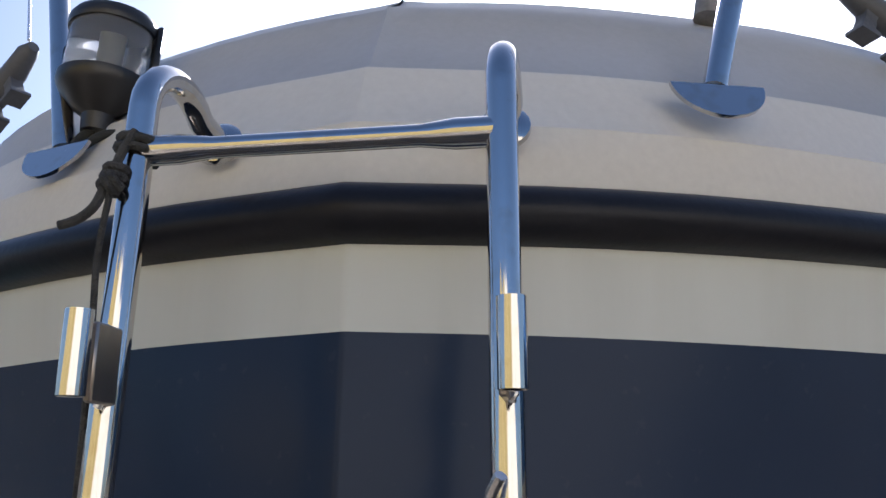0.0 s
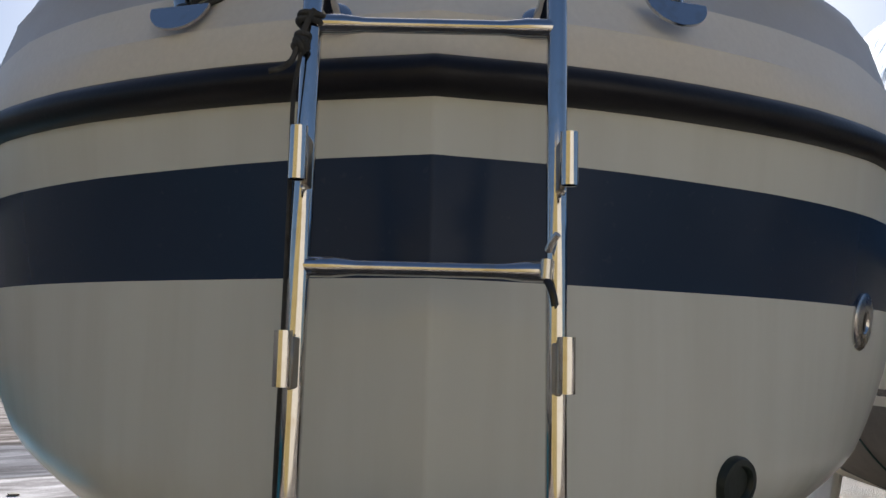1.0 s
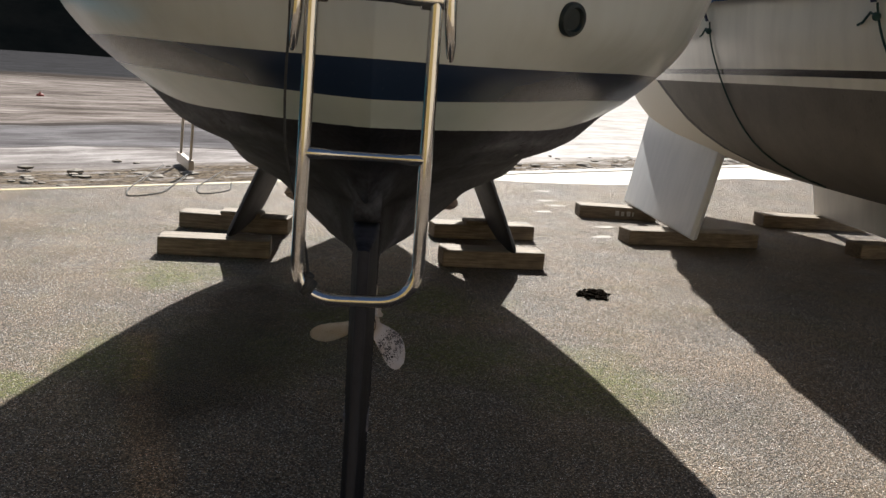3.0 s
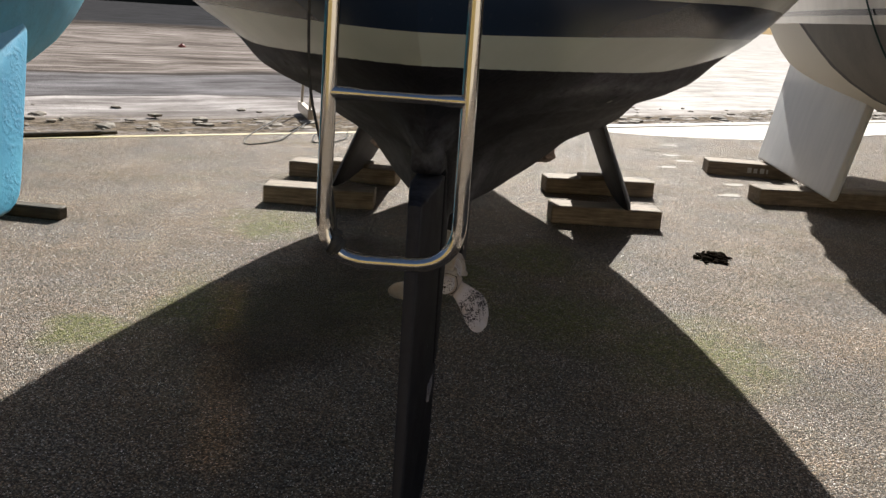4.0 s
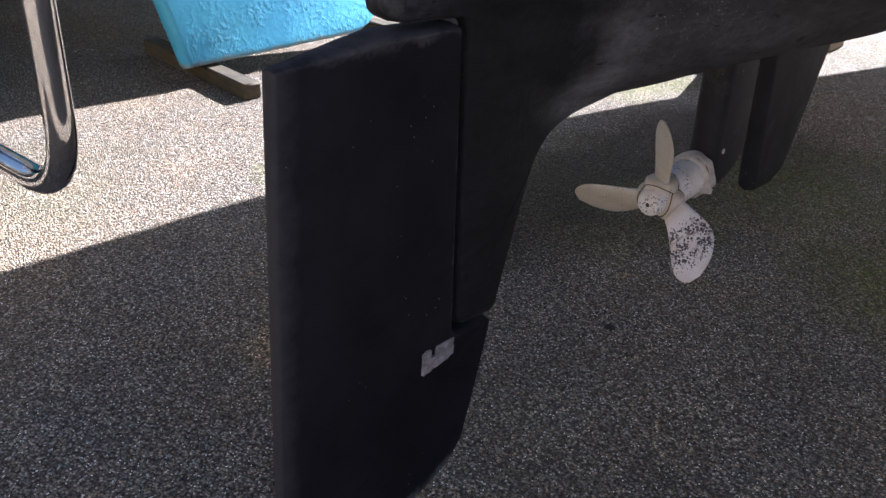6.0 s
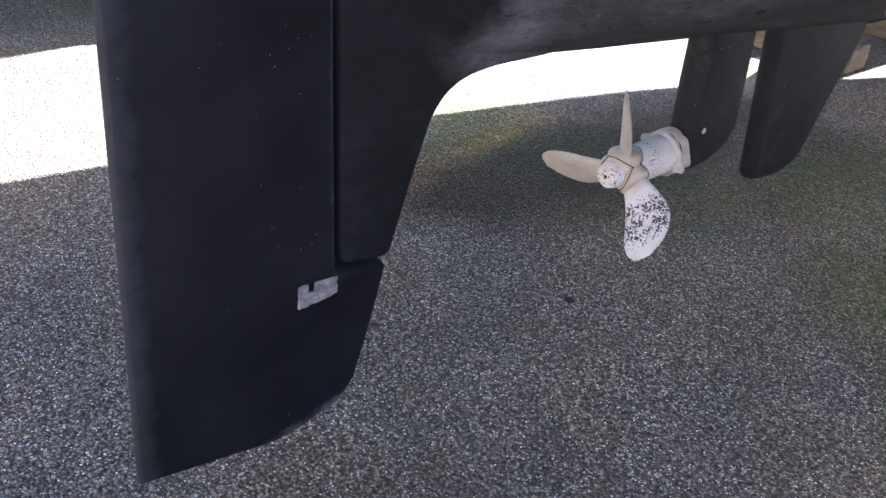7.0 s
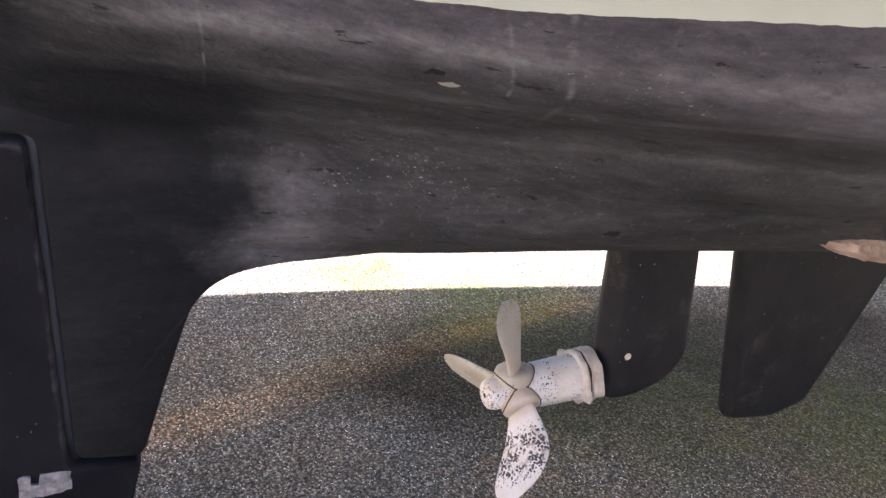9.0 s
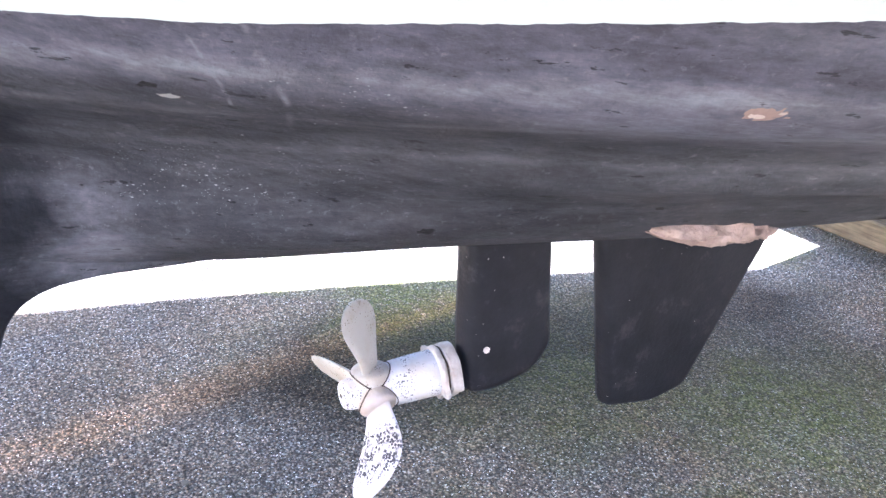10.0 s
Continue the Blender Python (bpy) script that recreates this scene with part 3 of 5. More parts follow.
def pchip(xs, ys):
    """A smooth curve through points that does not overshoot."""
    h = [b - a for a, b in zip(xs, xs[1:])]
    d = [(b - a) / k for a, b, k in zip(ys, ys[1:], h)]
    m = [d[0]] + [0.0 if p * q <= 0 else 2 * p * q / (p + q) for p, q in zip(d, d[1:])] + [d[-1]]

    def f(x):
        x = min(max(x, xs[0]), xs[-1])
        i = max(k for k in range(len(h)) if xs[k] <= x)
        t = (x - xs[i]) / h[i]
        return (ys[i] * (1 + 2 * t) * (1 - t) ** 2 + h[i] * m[i] * t * (1 - t) ** 2 + ys[i + 1] * t * t * (3 - 2 * t) + h[i] * m[i + 1] * t * t * (t - 1))
    return f


# ---- ground ----
SHORE = Matrix.Translation((-2.3, 7.16, 0)) @ Matrix.Rotation(radians(36.8), 4, "Z")   # x along the yard's edge, y out to sea
bm = bmesh.new()
corners = [SHORE @ Vector(p) for p in ((-400, 0, 0), (400, 0, 0), (400, -600, 0), (-400, -600, 0))]
bm.faces.new([bm.verts.new(c) for c in corners[::-1]])
ground = tagged(part("ground", bm, M_ASPHALT, smooth=0), "rough grey asphalt boatyard ground with moss and grit", "ground", kind="structure")

bm = bmesh.new()
rows = []
for j in range(60):
    d = 0.02 + 900 * (j / 59) ** 3.2
    rows.append([Vector((x, d, -0.03 - 0.012 * min(d, 40) + (0.10 * noise.noise((x * 0.25, d * 0.5, 0)) + 0.03 * noise.noise((x * 1.3, d * 2.2, 3)) if d > 0.3 else 0.0) * min(1, d / 2)))
                 for x in (-1200 * abs(k) ** 3 * (1 if k < 0 else -1) for k in (-1 + 2 * i / 120 for i in range(121)))])
grid(bm, rows)
beach = tagged(part("beach", bm, M_BEACH), "pale tidal sand and silt in bands beyond the yard", "beach", kind="structure")
beach.matrix_basis = SHORE

bm = bmesh.new()
box(bm, (-30, -0.14, 0.0), (60, -0.06, 0.004), 0, SHORE)
tagged(part("painted_line", bm, flat("yellow_paint", (0.55, 0.45, 0.22), (0.40, 0.33, 0.2), 0.7)), "worn pale yellow line along the yard edge", "line", kind="structure")

bm = bmesh.new()
rows = []
for j in range(8):
    h = (j / 7)
    rows.append([(r * math.sin(a), r * math.cos(a), -1 + h * min(1.0, max(0.02, (12 - math.degrees(a)) / 16)) * (17 + 13 * math.exp(-((math.degrees(a) + 35) / 22) ** 2) + 5 * noise.noise((a * 3, 1, 0)) + 2.5 * noise.noise((a * 13, 2, 0)))) for a, r in ((radians(-100 + i * 2), 140 + 40 * h) for i in range(101))])
grid(bm, rows)
tagged(part("wooded_hill", bm, flat("far_woods", (0.010, 0.012, 0.011), (0.022, 0.022, 0.019), 0.95, 0.2, fine=1.0, gloss=0.0)), "dark wooded hillside across the water", "hill", kind="structure")


# unseen backdrop added behind the camera for warm reflections and bounced light
bm = bmesh.new()
rows = []
for j in range(12):
    h = j / 11
    rows.append([(x, -9.5 - 14.0 * h + 1.2 * noise.noise((x * 0.15, h * 2, 9)) - 0.004 * x * x, -0.02 + 12.0 * h ** 1.05 * (1 + 0.2 * noise.noise((x * 0.12, 3, 1)))) for x in (-60 + 1.5 * i for i in range(81))])
grid(bm, rows)
bank = Nodes("backdrop_tint")
backdrop_mottle = bank.noise(0.9, 6.0, 0.7)
olive = bank.mix(bank.step(backdrop_mottle, 0.35, 0.65), (0.11, 0.085, 0.03), (0.22, 0.16, 0.065))
straw = bank.mix(bank.step(backdrop_mottle, 0.35, 0.65), (0.27, 0.235, 0.18), (0.37, 0.32, 0.25))
# paler to the right, to throw more bounce on that side of the transom
where = bank.math("MULTIPLY_ADD", bank.noise(0.12, 4.0), 8.0, bank.split()[0])
bank.set(Base_Color=bank.mix(bank.step(where, 3.5, 5.5), olive, straw), Roughness=0.95, Specular_IOR_Level=0.1)
bank.bump(bank.noise(8.0, 5.0), 0.6, 0.1)
tagged(part("unseen_backdrop", bm, bank.mat), "unseen olive and pale straw-coloured backdrop added behind the yard", "bank", kind="structure")


# ---- the yacht ----
yacht = thing("sailing_yacht", "cream sailing yacht hull with navy bands, propped on timbers", "yacht")
STATIONS = (0.0, 0.05, 0.12, 0.25, 0.45, 0.75, 1.15, 1.8, 2.8)
LINES = (   # height, stern end, half breadths at the stations
    (0.676, 1.30, 0, 0, 0, 0, 0, 0, 0, 0),
    (0.692, 1.30, .02, .022, .028, .045, .06, .08, .10, .12),
    (0.760, 1.24, .034, .045, .075, .140, .21, .28, .35, .39),
    (0.850, 1.22, .036, .055, .10, .175, .29, .405, .53, .61),
    (0.895, 1.19, .036, .05, .105, .20, .36, .51, .66, .74),
    (0.940, 1.03, .035, .055, .10, .19, .34, .50, .68, .82),
    (1.040, 0.95, .05, .10, .19, .33, .515, .69, .87, .99),
    (1.137, 0.855, .08, .155, .265, .405, .585, .755, .95, 1.06),
    (1.200, 0.765, .085, .17, .295, .445, .64, .82, 1.01, 1.11),
    (1.280, 0.72, .125, .25, .39, .555, .745, .91, 1.07, 1.16),
    (1.400, 0.69, .15, .29, .485, .665, .85, 1.00, 1.13, 1.21),
    (1.646, 0.68, .15, .28, .49, .71, .93, 1.08, 1.19, 1.26),
    (1.900, 0.695, .19, .35, .56, .77, .97, 1.11, 1.22, 1.28),
)
HEIGHTS = [r[0] for r in LINES]
stern_end = pchip(HEIGHTS, [r[1] for r in LINES])
breadth_at = [pchip(HEIGHTS, [0.0] * len(LINES))] + [pchip(HEIGHTS, [r[k] for r in LINES]) for k in range(2, 10)]


def bow_end(z):
    return 8.6 - 1.3 * max(0.0, 1.9 - z) ** 1.1


def half_breadth(z, d):
    w = [f(z) for f in breadth_at]
    end = bow_end(z) - stern_end(z)
    ahead = [2.8 + (end - 2.8) * f for f in (0.176, 0.40, 0.51, 0.745, 1.0)]
    return pchip(list(STATIONS) + ahead, w + [w[-1] * f for f in (0.94, 0.79, 0.68, 0.36, 0.0)])(d)


def settle(bm):
    """The bow stands a thumb's width to port of the stern's line."""
    for v in bm.verts:
        u = min(1.0, max(0.0, (v.co.y - 3.4) / 2.2))
        v.co.x -= 0.025 * u * u * (3 - 2 * u)
    return bm


def hull_point(z, d, out=0.0):
    """A point of the starboard side, d metres forward of the stern end at its height; out: metres proud of the surface."""
    y0, x = stern_end(z), half_breadth(z, d)
    low = max(0.0, (1.1 - z) / 0.45) ** 2
    ease = min(1.0, max(0.0, (d - 0.12) / 0.35))
    sag = -(0.055 * (min(d, 1.2) - 0.42) + 0.011 * ease * ease * (3 - 2 * ease)) * low
    if d > 4:
        sag += (d - 4) ** 2 * 0.07 * max(0.0, (1.6 - z) / 0.95)
    p = Vector((x, y0 + d, z + sag))
    if out:
        e = 0.02
        t = Vector((half_breadth(z, d + e) - x, e, 0)).normalized()
        p += Vector((t.y, -t.x, 0)) * out
    return p


def run(n):
    return [6.4 * (i / n) ** 2.2 for i in range(n + 1)]


levels = [0.676, 0.684] + [0.692 + (1.89 - 0.692) * i / 48 for i in range(49)]
bm = bmesh.new()
rows = []
for z in levels:
    end = bow_end(z) - stern_end(z)
    ds = [d * end / 6.4 for d in run(56)]
    star = [hull_point(z, d) for d in ds]
    rows.append([Vector((-p.x, p.y, p.z)) for p in star[:0:-1]] + star)
grid(bm, rows)
bmesh.ops.remove_doubles(bm, verts=bm.verts[:], dist=0.0005)
# closes the underside
bmesh.ops.recalc_face_normals(bm, faces=bm.faces[:])
part("hull", settle(bm), M_HULL, yacht, "cream topsides, navy bands and scrubbed black antifouling", 50.0)


def girdle(z_line, profile, n=56, till=7.5, fade=0.0):
    """A moulding swept round the stern and along both sides; profile: (out, up) pairs."""
    b = bmesh.new()
    cols = []
    for d in [till * (i / n) ** 2.0 for i in range(n, 0, -1)]:
        cols.append([(-1, d, o, u) for o, u in profile])
    cols.append([(0, 0.0, o, u) for o, u in profile])
    for d in [till * (i / n) ** 2.0 for i in range(1, n + 1)]:
        cols.append([(1, d, o, u) for o, u in profile])
    rows = []
    for col in cols:
        row = []
        for s, d, o, u in col:
            u += 0.024 * min(1.0, d / 0.4)
            if s == 0:
                p = hull_point(z_line, 0.0)
                row.append(Vector((0, p.y - o * 1.02, z_line + u)))
            else:
                k = 1 - fade * min(1.0, d / 0.6)
                p = hull_point(z_line, d, o * k if o < 0 else o)
                row.append(Vector((s * max(p.x, 0.0), p.y, z_line + u)))
        rows.append(row)
    grid(b, rows)
    bmesh.ops.recalc_face_normals(b, faces=b.faces[:])
    return settle(b)


# D-shaped rubbing strake
arc = [(-0.01, -0.027)] + [(0.034 * math.cos(a) - 0.002, 0.026 * math.sin(a)) for a in (radians(-95 + 190 * i / 10) for i in range(11))] + [(-0.01, 0.027)]
part("rubbing_strake", girdle(1.889, arc), M_RUBBER, yacht, "black rubber strake round the hull-deck joint", 60.0)
part("bulwark", girdle(1.889, [(0.0, 0.018), (0.002, 0.030), (-0.008, 0.085), (-0.014, 0.089), (-0.044, 0.152), (-0.049, 0.157)], fade=0.6), M_CREAM, yacht, "cream moulded bulwark above the strake")
part("coaming", girdle(1.889, [(-0.049, 0.157), (-0.058, 0.161), (-0.128, 0.256), (-0.134, 0.268), (-0.19, 0.305), (-0.215, 0.326), (-0.27, 0.336), (-0.29, 0.30), (-0.29, 0.2)], fade=0.6), M_COAMING, yacht, "pale grey sloping deck edge")
bm = bmesh.new()
star = [hull_point(1.88, 0.25 + 0.02 + d, -0.26) for d in [7.0 * (i / 34) for i in range(35)]]
grid(bm, [[(-p.x, p.y, 2.15), (0, p.y, 2.18), (p.x, p.y, 2.15)] for p in star])
part("deck", settle(bm), M_DECK, yacht)

# skeg, rudder, fin, saildrive
bm = bmesh.new()
blade(bm, rounded([(1.03, 1.02), (1.042, 0.893), (1.177, 0.884), (1.186, 0.384), (1.288, 0.372), (1.325, 0.495), (1.350, 0.571), (1.366, 0.617), (1.396, 0.649), (1.435, 0.665), (1.50, 0.672), (1.62, 0.671), (1.80, 0.674), (1.86, 0.70), (1.86, 1.02)], 0.02, 4),
      lambda y, z: 0.034 - 0.026 * min(1.0, max(0.0, (y - 1.36) / 0.3)), 0.008)
part("skeg", bm, M_HULL, yacht, "black antifouled skeg")
bm = bmesh.new()
blade(bm, rounded([(0.858, 0.868), (1.04, 0.885), (1.169, 0.880), (1.181, 0.376), (1.285, 0.364), (1.270, 0.30), (1.244, 0.205), (1.222, 0.135), (1.188, 0.096), (1.13, 0.076), (1.065, 0.064), (0.826, 0.078)], 0.012, 3),
      lambda y, z: 0.010 + 0.0225 * min(1, max(0, (y - 0.83) / 0.2)), 0.007)
rudder = part("rudder", bm, M_RUDDER, yacht, "matt black antifouled rudder blade")
bm = bmesh.new()
tube(bm, [(0, 1.1835, 0.37), (0, 1.1745, 0.885)], 0.014, 12)
part("rudder_stock", bm, M_RUDDER, yacht)
bm = bmesh.new()
edge_rng = random.Random(3)
plate_edge = [(1.108 + 0.073 * u, 0.328 + 0.008 * u) for u in (k / 9 for k in range(10))] + [(1.181, 0.336 + 0.034 * u) for u in (0.25, 0.5, 0.75, 1.0)] + [(1.181 - 0.042 * u, 0.370) for u in (0.25, 0.5, 0.75, 1.0)] + [(1.134, 0.357), (1.128, 0.358), (1.125, 0.371), (1.116, 0.373), (1.108, 0.368), (1.109, 0.350)]
blade(bm, [(y + edge_rng.uniform(-0.0022, 0.0022), z + edge_rng.uniform(-0.0022, 0.0022)) for y, z in plate_edge], lambda y, z: 0.0335, 0.001)
part("gudgeon", bm, flat("bare_gudgeon", (0.36, 0.34, 0.37), (0.05, 0.045, 0.06), 0.6, 60.0, bump=0.8), rudder, "bare scuffed metal gudgeon")
bm = bmesh.new()
blade(bm, rounded([(2.415, 0.67), (2.418, 0.60), (2.474, 0.216), (2.60, 0.202), (2.692, 0.226), (2.76, 0.36), (2.86, 0.56), (2.87, 0.67)], 0.02, 3), lambda y, z: 0.026, 0.02)
fin = part("fin", bm, M_ANTIFOUL, yacht, "black stub fin under the keel line")
M_CORRODED = flat("corroded_filler", (0.43, 0.33, 0.29), (0.20, 0.14, 0.12), 0.9, 25.0, bump=1.0, fine=90.0)
for s in (-1, 1):
    bm = bmesh.new()
    rows = []
    for i in range(49):
        u = i / 48
        y = 2.295 + 0.275 * u
        r = 0.5 * math.sin(math.pi * min(1, u * 0.97 + 0.02)) ** 0.5
        ring = []
        for k in range(22):
            a = math.tau * k / 22
            p = (y * 30, math.cos(a) * 2.0, math.sin(a) * 2.0 + s)
            wob = 1 + 0.35 * noise.noise(p) + 0.2 * noise.noise(Vector(p) * 3.1)
            ring.append((s * 0.292 + 0.10 * r * wob * math.cos(a), y, 0.760 - 0.028 * u + 0.058 * r * wob * math.sin(a)))
        rows.append(ring)
    vs = grid(bm, rows, True)
    bmesh.ops.recalc_face_normals(bm, faces=bm.faces[:])
    part("corroded_pad", bm, M_CORRODED, yacht, "pinkish brown corroded pad under the hull")
bm = bmesh.new()
blade(bm, rounded([(2.115, 0.69), (2.118, 0.45), (2.128, 0.325), (2.20, 0.322), (2.285, 0.352), (2.325, 0.41), (2.318, 0.46), (2.30, 0.69)], 0.03, 4), lambda y, z: 0.038, 0.03)
leg = part("saildrive_leg", bm, M_ANTIFOUL, yacht, "black painted saildrive leg")

# propeller and hub on the leg
AXIS = Matrix.Translation((0, 1.886, 0.366)) @ Matrix.Rotation(radians(-90 + 4), 4, "X")    # local z runs forward along the shaft
bm = bmesh.new()
lathe(bm, [(0.002, 0.0), (0.008, 0.0), (0.022, 0.0), (0.027, 0.004), (0.0295, 0.014), (0.031, 0.03), (0.038, 0.05), (0.0425, 0.08), (0.041, 0.088), (0.0425, 0.092), (0.044, 0.13), (0.045, 0.17), (0.0455, 0.186), (0.042, 0.200)], AXIS, 32)
hub = part("propeller_hub", bm, M_PROP, leg, "white-primed speckled hub")
bm = bmesh.new()
lathe(bm, [(0.0042, -0.0012), (0.0048, 0.0), (0.0048, 0.004)], AXIS, 14)
part("nose_screw", bm, M_SEAM, hub, "dark screw in the hub's nose")
bm = bmesh.new()
tube(bm, [AXIS @ Vector((0.0480 * math.cos(a), 0.0480 * math.sin(a), 0.2000 + 0.0012 * math.sin(7 * a))) for a in (math.tau * k / 48 for k in range(49))], 0.0022, 6, False)
part("anode_seam", bm, M_SEAM, hub, "dark seam round the ring anode")
bm = bmesh.new()
ring_rows = []
for r, h in [(0.044, 0.184), (0.050, 0.186), (0.0525, 0.190), (0.052, 0.196), (0.047, 0.198), (0.047, 0.202), (0.052, 0.205), (0.0535, 0.214), (0.052, 0.226), (0.042, 0.230)]:
    row = []
    for k in range(48):
        a = k * math.tau / 48
        lug = max(0.0, math.cos(2 * (a - 0.35))) ** 14 * (0.016 if h < 0.2 else 0.006)
        rr = r + (lug if r > 0.049 else 0.0) + 0.004 * noise.noise((math.cos(a) * 3, math.sin(a) * 3, h * 60))
        row.append(AXIS @ Vector((rr * math.cos(a), rr * math.sin(a), h)))
    ring_rows.append(row)
vs = grid(bm, ring_rows, True)
bm.faces.new(vs[0][::-1])
bm.faces.new(vs[-1])
part("shaft_anode", bm, M_PROP_ROOT, leg, "corroded pale ring anode with lugs")
for s in (-1, 1):
    bm = bmesh.new()
    lathe(bm, [(0.007, 0.0), (0.007, 0.002), (0.004, 0.003)], pose(s * 0.0375, 2.165, 0.43, 0, 90 * s, 0), 12)
    part("bolt", bm, M_PROP, leg)
    bm = bmesh.new()
    lathe(bm, [(0.008, -0.004), (0.008, 0.001), (0.005, 0.003)], pose(s * 0.026, 2.288, 0.469, 0, 90 * s, 30 * s), 12)
    part("bolt", bm, M_PROP, leg)
for turn, pitch, sweep, blade_mat, blade_label in ((-4, 46, 0.030, M_BLADE_BARE, "chalky beige blade"), (-117, 54, 0.058, M_BLADE_BARE, "chalky beige blade"), (117, 48, 0.076, M_BLADE, "pale blade with flaking dark speckles")):
    bm = bmesh.new()
    rows = []
    n = 20
    for i in range(n + 1):
        u = (i / n) ** 0.8
        r = 0.030 + 0.158 * u
        flare = min(1.0, u / 0.74)
        w = (0.029 + 0.033 * flare * flare * (3 - 2 * flare)) * math.sqrt(max(0.0004, 1 - max(0, (u - 0.66) / 0.34) ** 2.1))
        skew = 0.004 * math.sin(u * 3.0) - sweep * u * (0.75 + 0.25 * u)
        twist = radians(pitch + 6 - 10 * u)
        t = 0.010 * (1 - u) ** 0.8 + 0.0026
        ring = []
        for k in range(18):
            a = math.tau * k / 18
            c, d = skew + w * math.cos(a), t * math.sin(a)
            bend = -0.010 * u * u
            ring.append((c * math.sin(twist) - (d + bend) * math.cos(twist), r, 0.060 + c * math.cos(twist) + (d + bend) * math.sin(twist)))
        rows.append(ring)
    vs = grid(bm, rows, True)
    bm.faces.new(vs[0])
    bm.faces.new(vs[-1])
    # round root boss with a collar
    tube(bm, [(0, h, 0.060) for h in (0.018, 0.037, 0.0405, 0.0435, 0.0455, 0.0465)], [0.037, 0.037, 0.0355, 0.032, 0.026, 0.014], 24)
    bmesh.ops.recalc_face_normals(bm, faces=bm.faces[:])
    bmesh.ops.transform(bm, matrix=AXIS @ Matrix.Rotation(radians(turn + 180), 4, "Z"), verts=bm.verts[:])
    made_blade = part("propeller_blade", bm, blade_mat, leg, blade_label)
    bm = bmesh.new()
    ring = [(0.0375 * math.cos(a), math.sqrt(max(0.0, (0.0405 + 0.05 * 0.0375 * math.sin(a)) ** 2 - (0.0375 * math.cos(a)) ** 2)) + 0.0005, 0.060 + 0.0375 * math.sin(a)) for a in (math.tau * k / 40 for k in range(41))]
    tube(bm, ring, 0.0012, 6, False)
    bmesh.ops.transform(bm, matrix=AXIS @ Matrix.Rotation(radians(turn + 180), 4, "Z"), verts=bm.verts[:])
    part("root_seam", bm, M_SEAM, made_blade, "dark rusty seam")


def on_hull(z, x):
    """The place and a pose on the starboard side at a height and half breadth; the pose's z points outwards."""
    lo, hi = 0.0, 2.5
    for _ in range(40):
        mid = (lo + hi) / 2
        lo, hi = (mid, hi) if half_breadth(z, mid) < x else (lo, mid)
    p, e = hull_point(z, lo), 0.01
    a = hull_point(z, lo + e) - hull_point(z, lo - e)
    b = hull_point(z + e, max(0.0, lo + stern_end(z) - stern_end(z + e))) - hull_point(z - e, max(0.0, lo + stern_end(z) - stern_end(z - e)))
    n = a.cross(b).normalized()
    if n.x < 0:
        n = -n
    return Matrix.Translation(p) @ n.to_track_quat("Z", "Y").to_matrix().to_4x4()


bm = bmesh.new()
at = on_hull(1.395, 0.415)
lathe(bm, [(0.036, -0.01), (0.037, 0.004), (0.034, 0.010), (0.026, 0.011), (0.024, 0.008), (0.0225, 0.0035), (0.001, 0.003)], at, 30)
part("exhaust_outlet", bm, flat("green_black_plastic", (0.010, 0.016, 0.016), (0.022, 0.034, 0.032), 0.4, 20.0), yacht, "dark green-black exhaust outlet")
bm = bmesh.new()
at = on_hull(1.626, 0.719)
lathe(bm, [(0.048, -0.004), (0.049, 0.003), (0.045, 0.006), (0.020, 0.008), (0.017, 0.005), (0.016, 0.003), (0.001, 0.0028)], at, 30)
vent = part("vent_plate", bm, M_STEEL_SATIN, yacht, "round steel vent plate")
bm = bmesh.new()
box(bm, (-0.004, -0.017, -0.002), (0.004, 0.017, 0.007), 0.001, at)
part("bar", bm, M_PLASTIC, vent)

# bilge keels
for s in (-1, 1):
    bm = bmesh.new()
    rows = []
    for k in range(9):
        h = k / 8
        x, z = 0.93 - 0.27 * h, 0.13 + 0.62 * h
        chord0, chord1 = 4.42 - 0.05 * h, 6.1 + 0.4 * h
        ring = []
        for i in range(20):
            a = math.tau * i / 20
            u = 0.5 - 0.5 * math.cos(a)
            t = 0.05 * (math.sin(a))
            ring.append((s * (x + t), chord0 + (chord1 - chord0) * u, z + t * 0.4))
        rows.append(ring)
    vs = grid(bm, rows, True)
    bm.faces.new(vs[0])
    bmesh.ops.recalc_face_normals(bm, faces=bm.faces[:])
    part("bilge_keel", bm, M_ANTIFOUL, yacht, "black splayed bilge keel")


# ---- boarding ladder ----
RAIL = 0.0110
ladder = thing("boarding_ladder", "polished stainless steel folding stern ladder hung on the transom", "ladder")
for s in (-1, 1):
    bm = bmesh.new()
    path = [(s * 0.1415, 0.590, 1.283), (s * 0.1405, 0.588, 1.290), (s * 0.1385, 0.584, 1.312), (s * 0.1355, 0.580, 1.345), (s * 0.1335, 0.578, 1.385), (s * 0.133, 0.5785, 1.43), (s * 0.132, 0.598, 1.945)]
    hook = [(s * 0.132, 0.598 + 0.056 * (1 - math.cos(a)), 1.945 + 0.045 * math.sin(a)) for a in (math.pi * i / 12 for i in range(1, 10))]
    tube(bm, path + hook + [(s * 0.126, 0.716, 1.968)], [0.003, 0.0065, 0.0095, 0.0108, RAIL, RAIL, RAIL] + [RAIL] * 10, 20)
    part("rail", bm, M_STEEL, ladder)
    bm = bmesh.new()
    lathe(bm, [(0.022, 0.0), (0.022, 0.006), (0.016, 0.010)], pose(s * 0.126, 0.722, 1.966, 70, 0, 0), 20)
    part("flange", bm, M_STEEL, ladder)
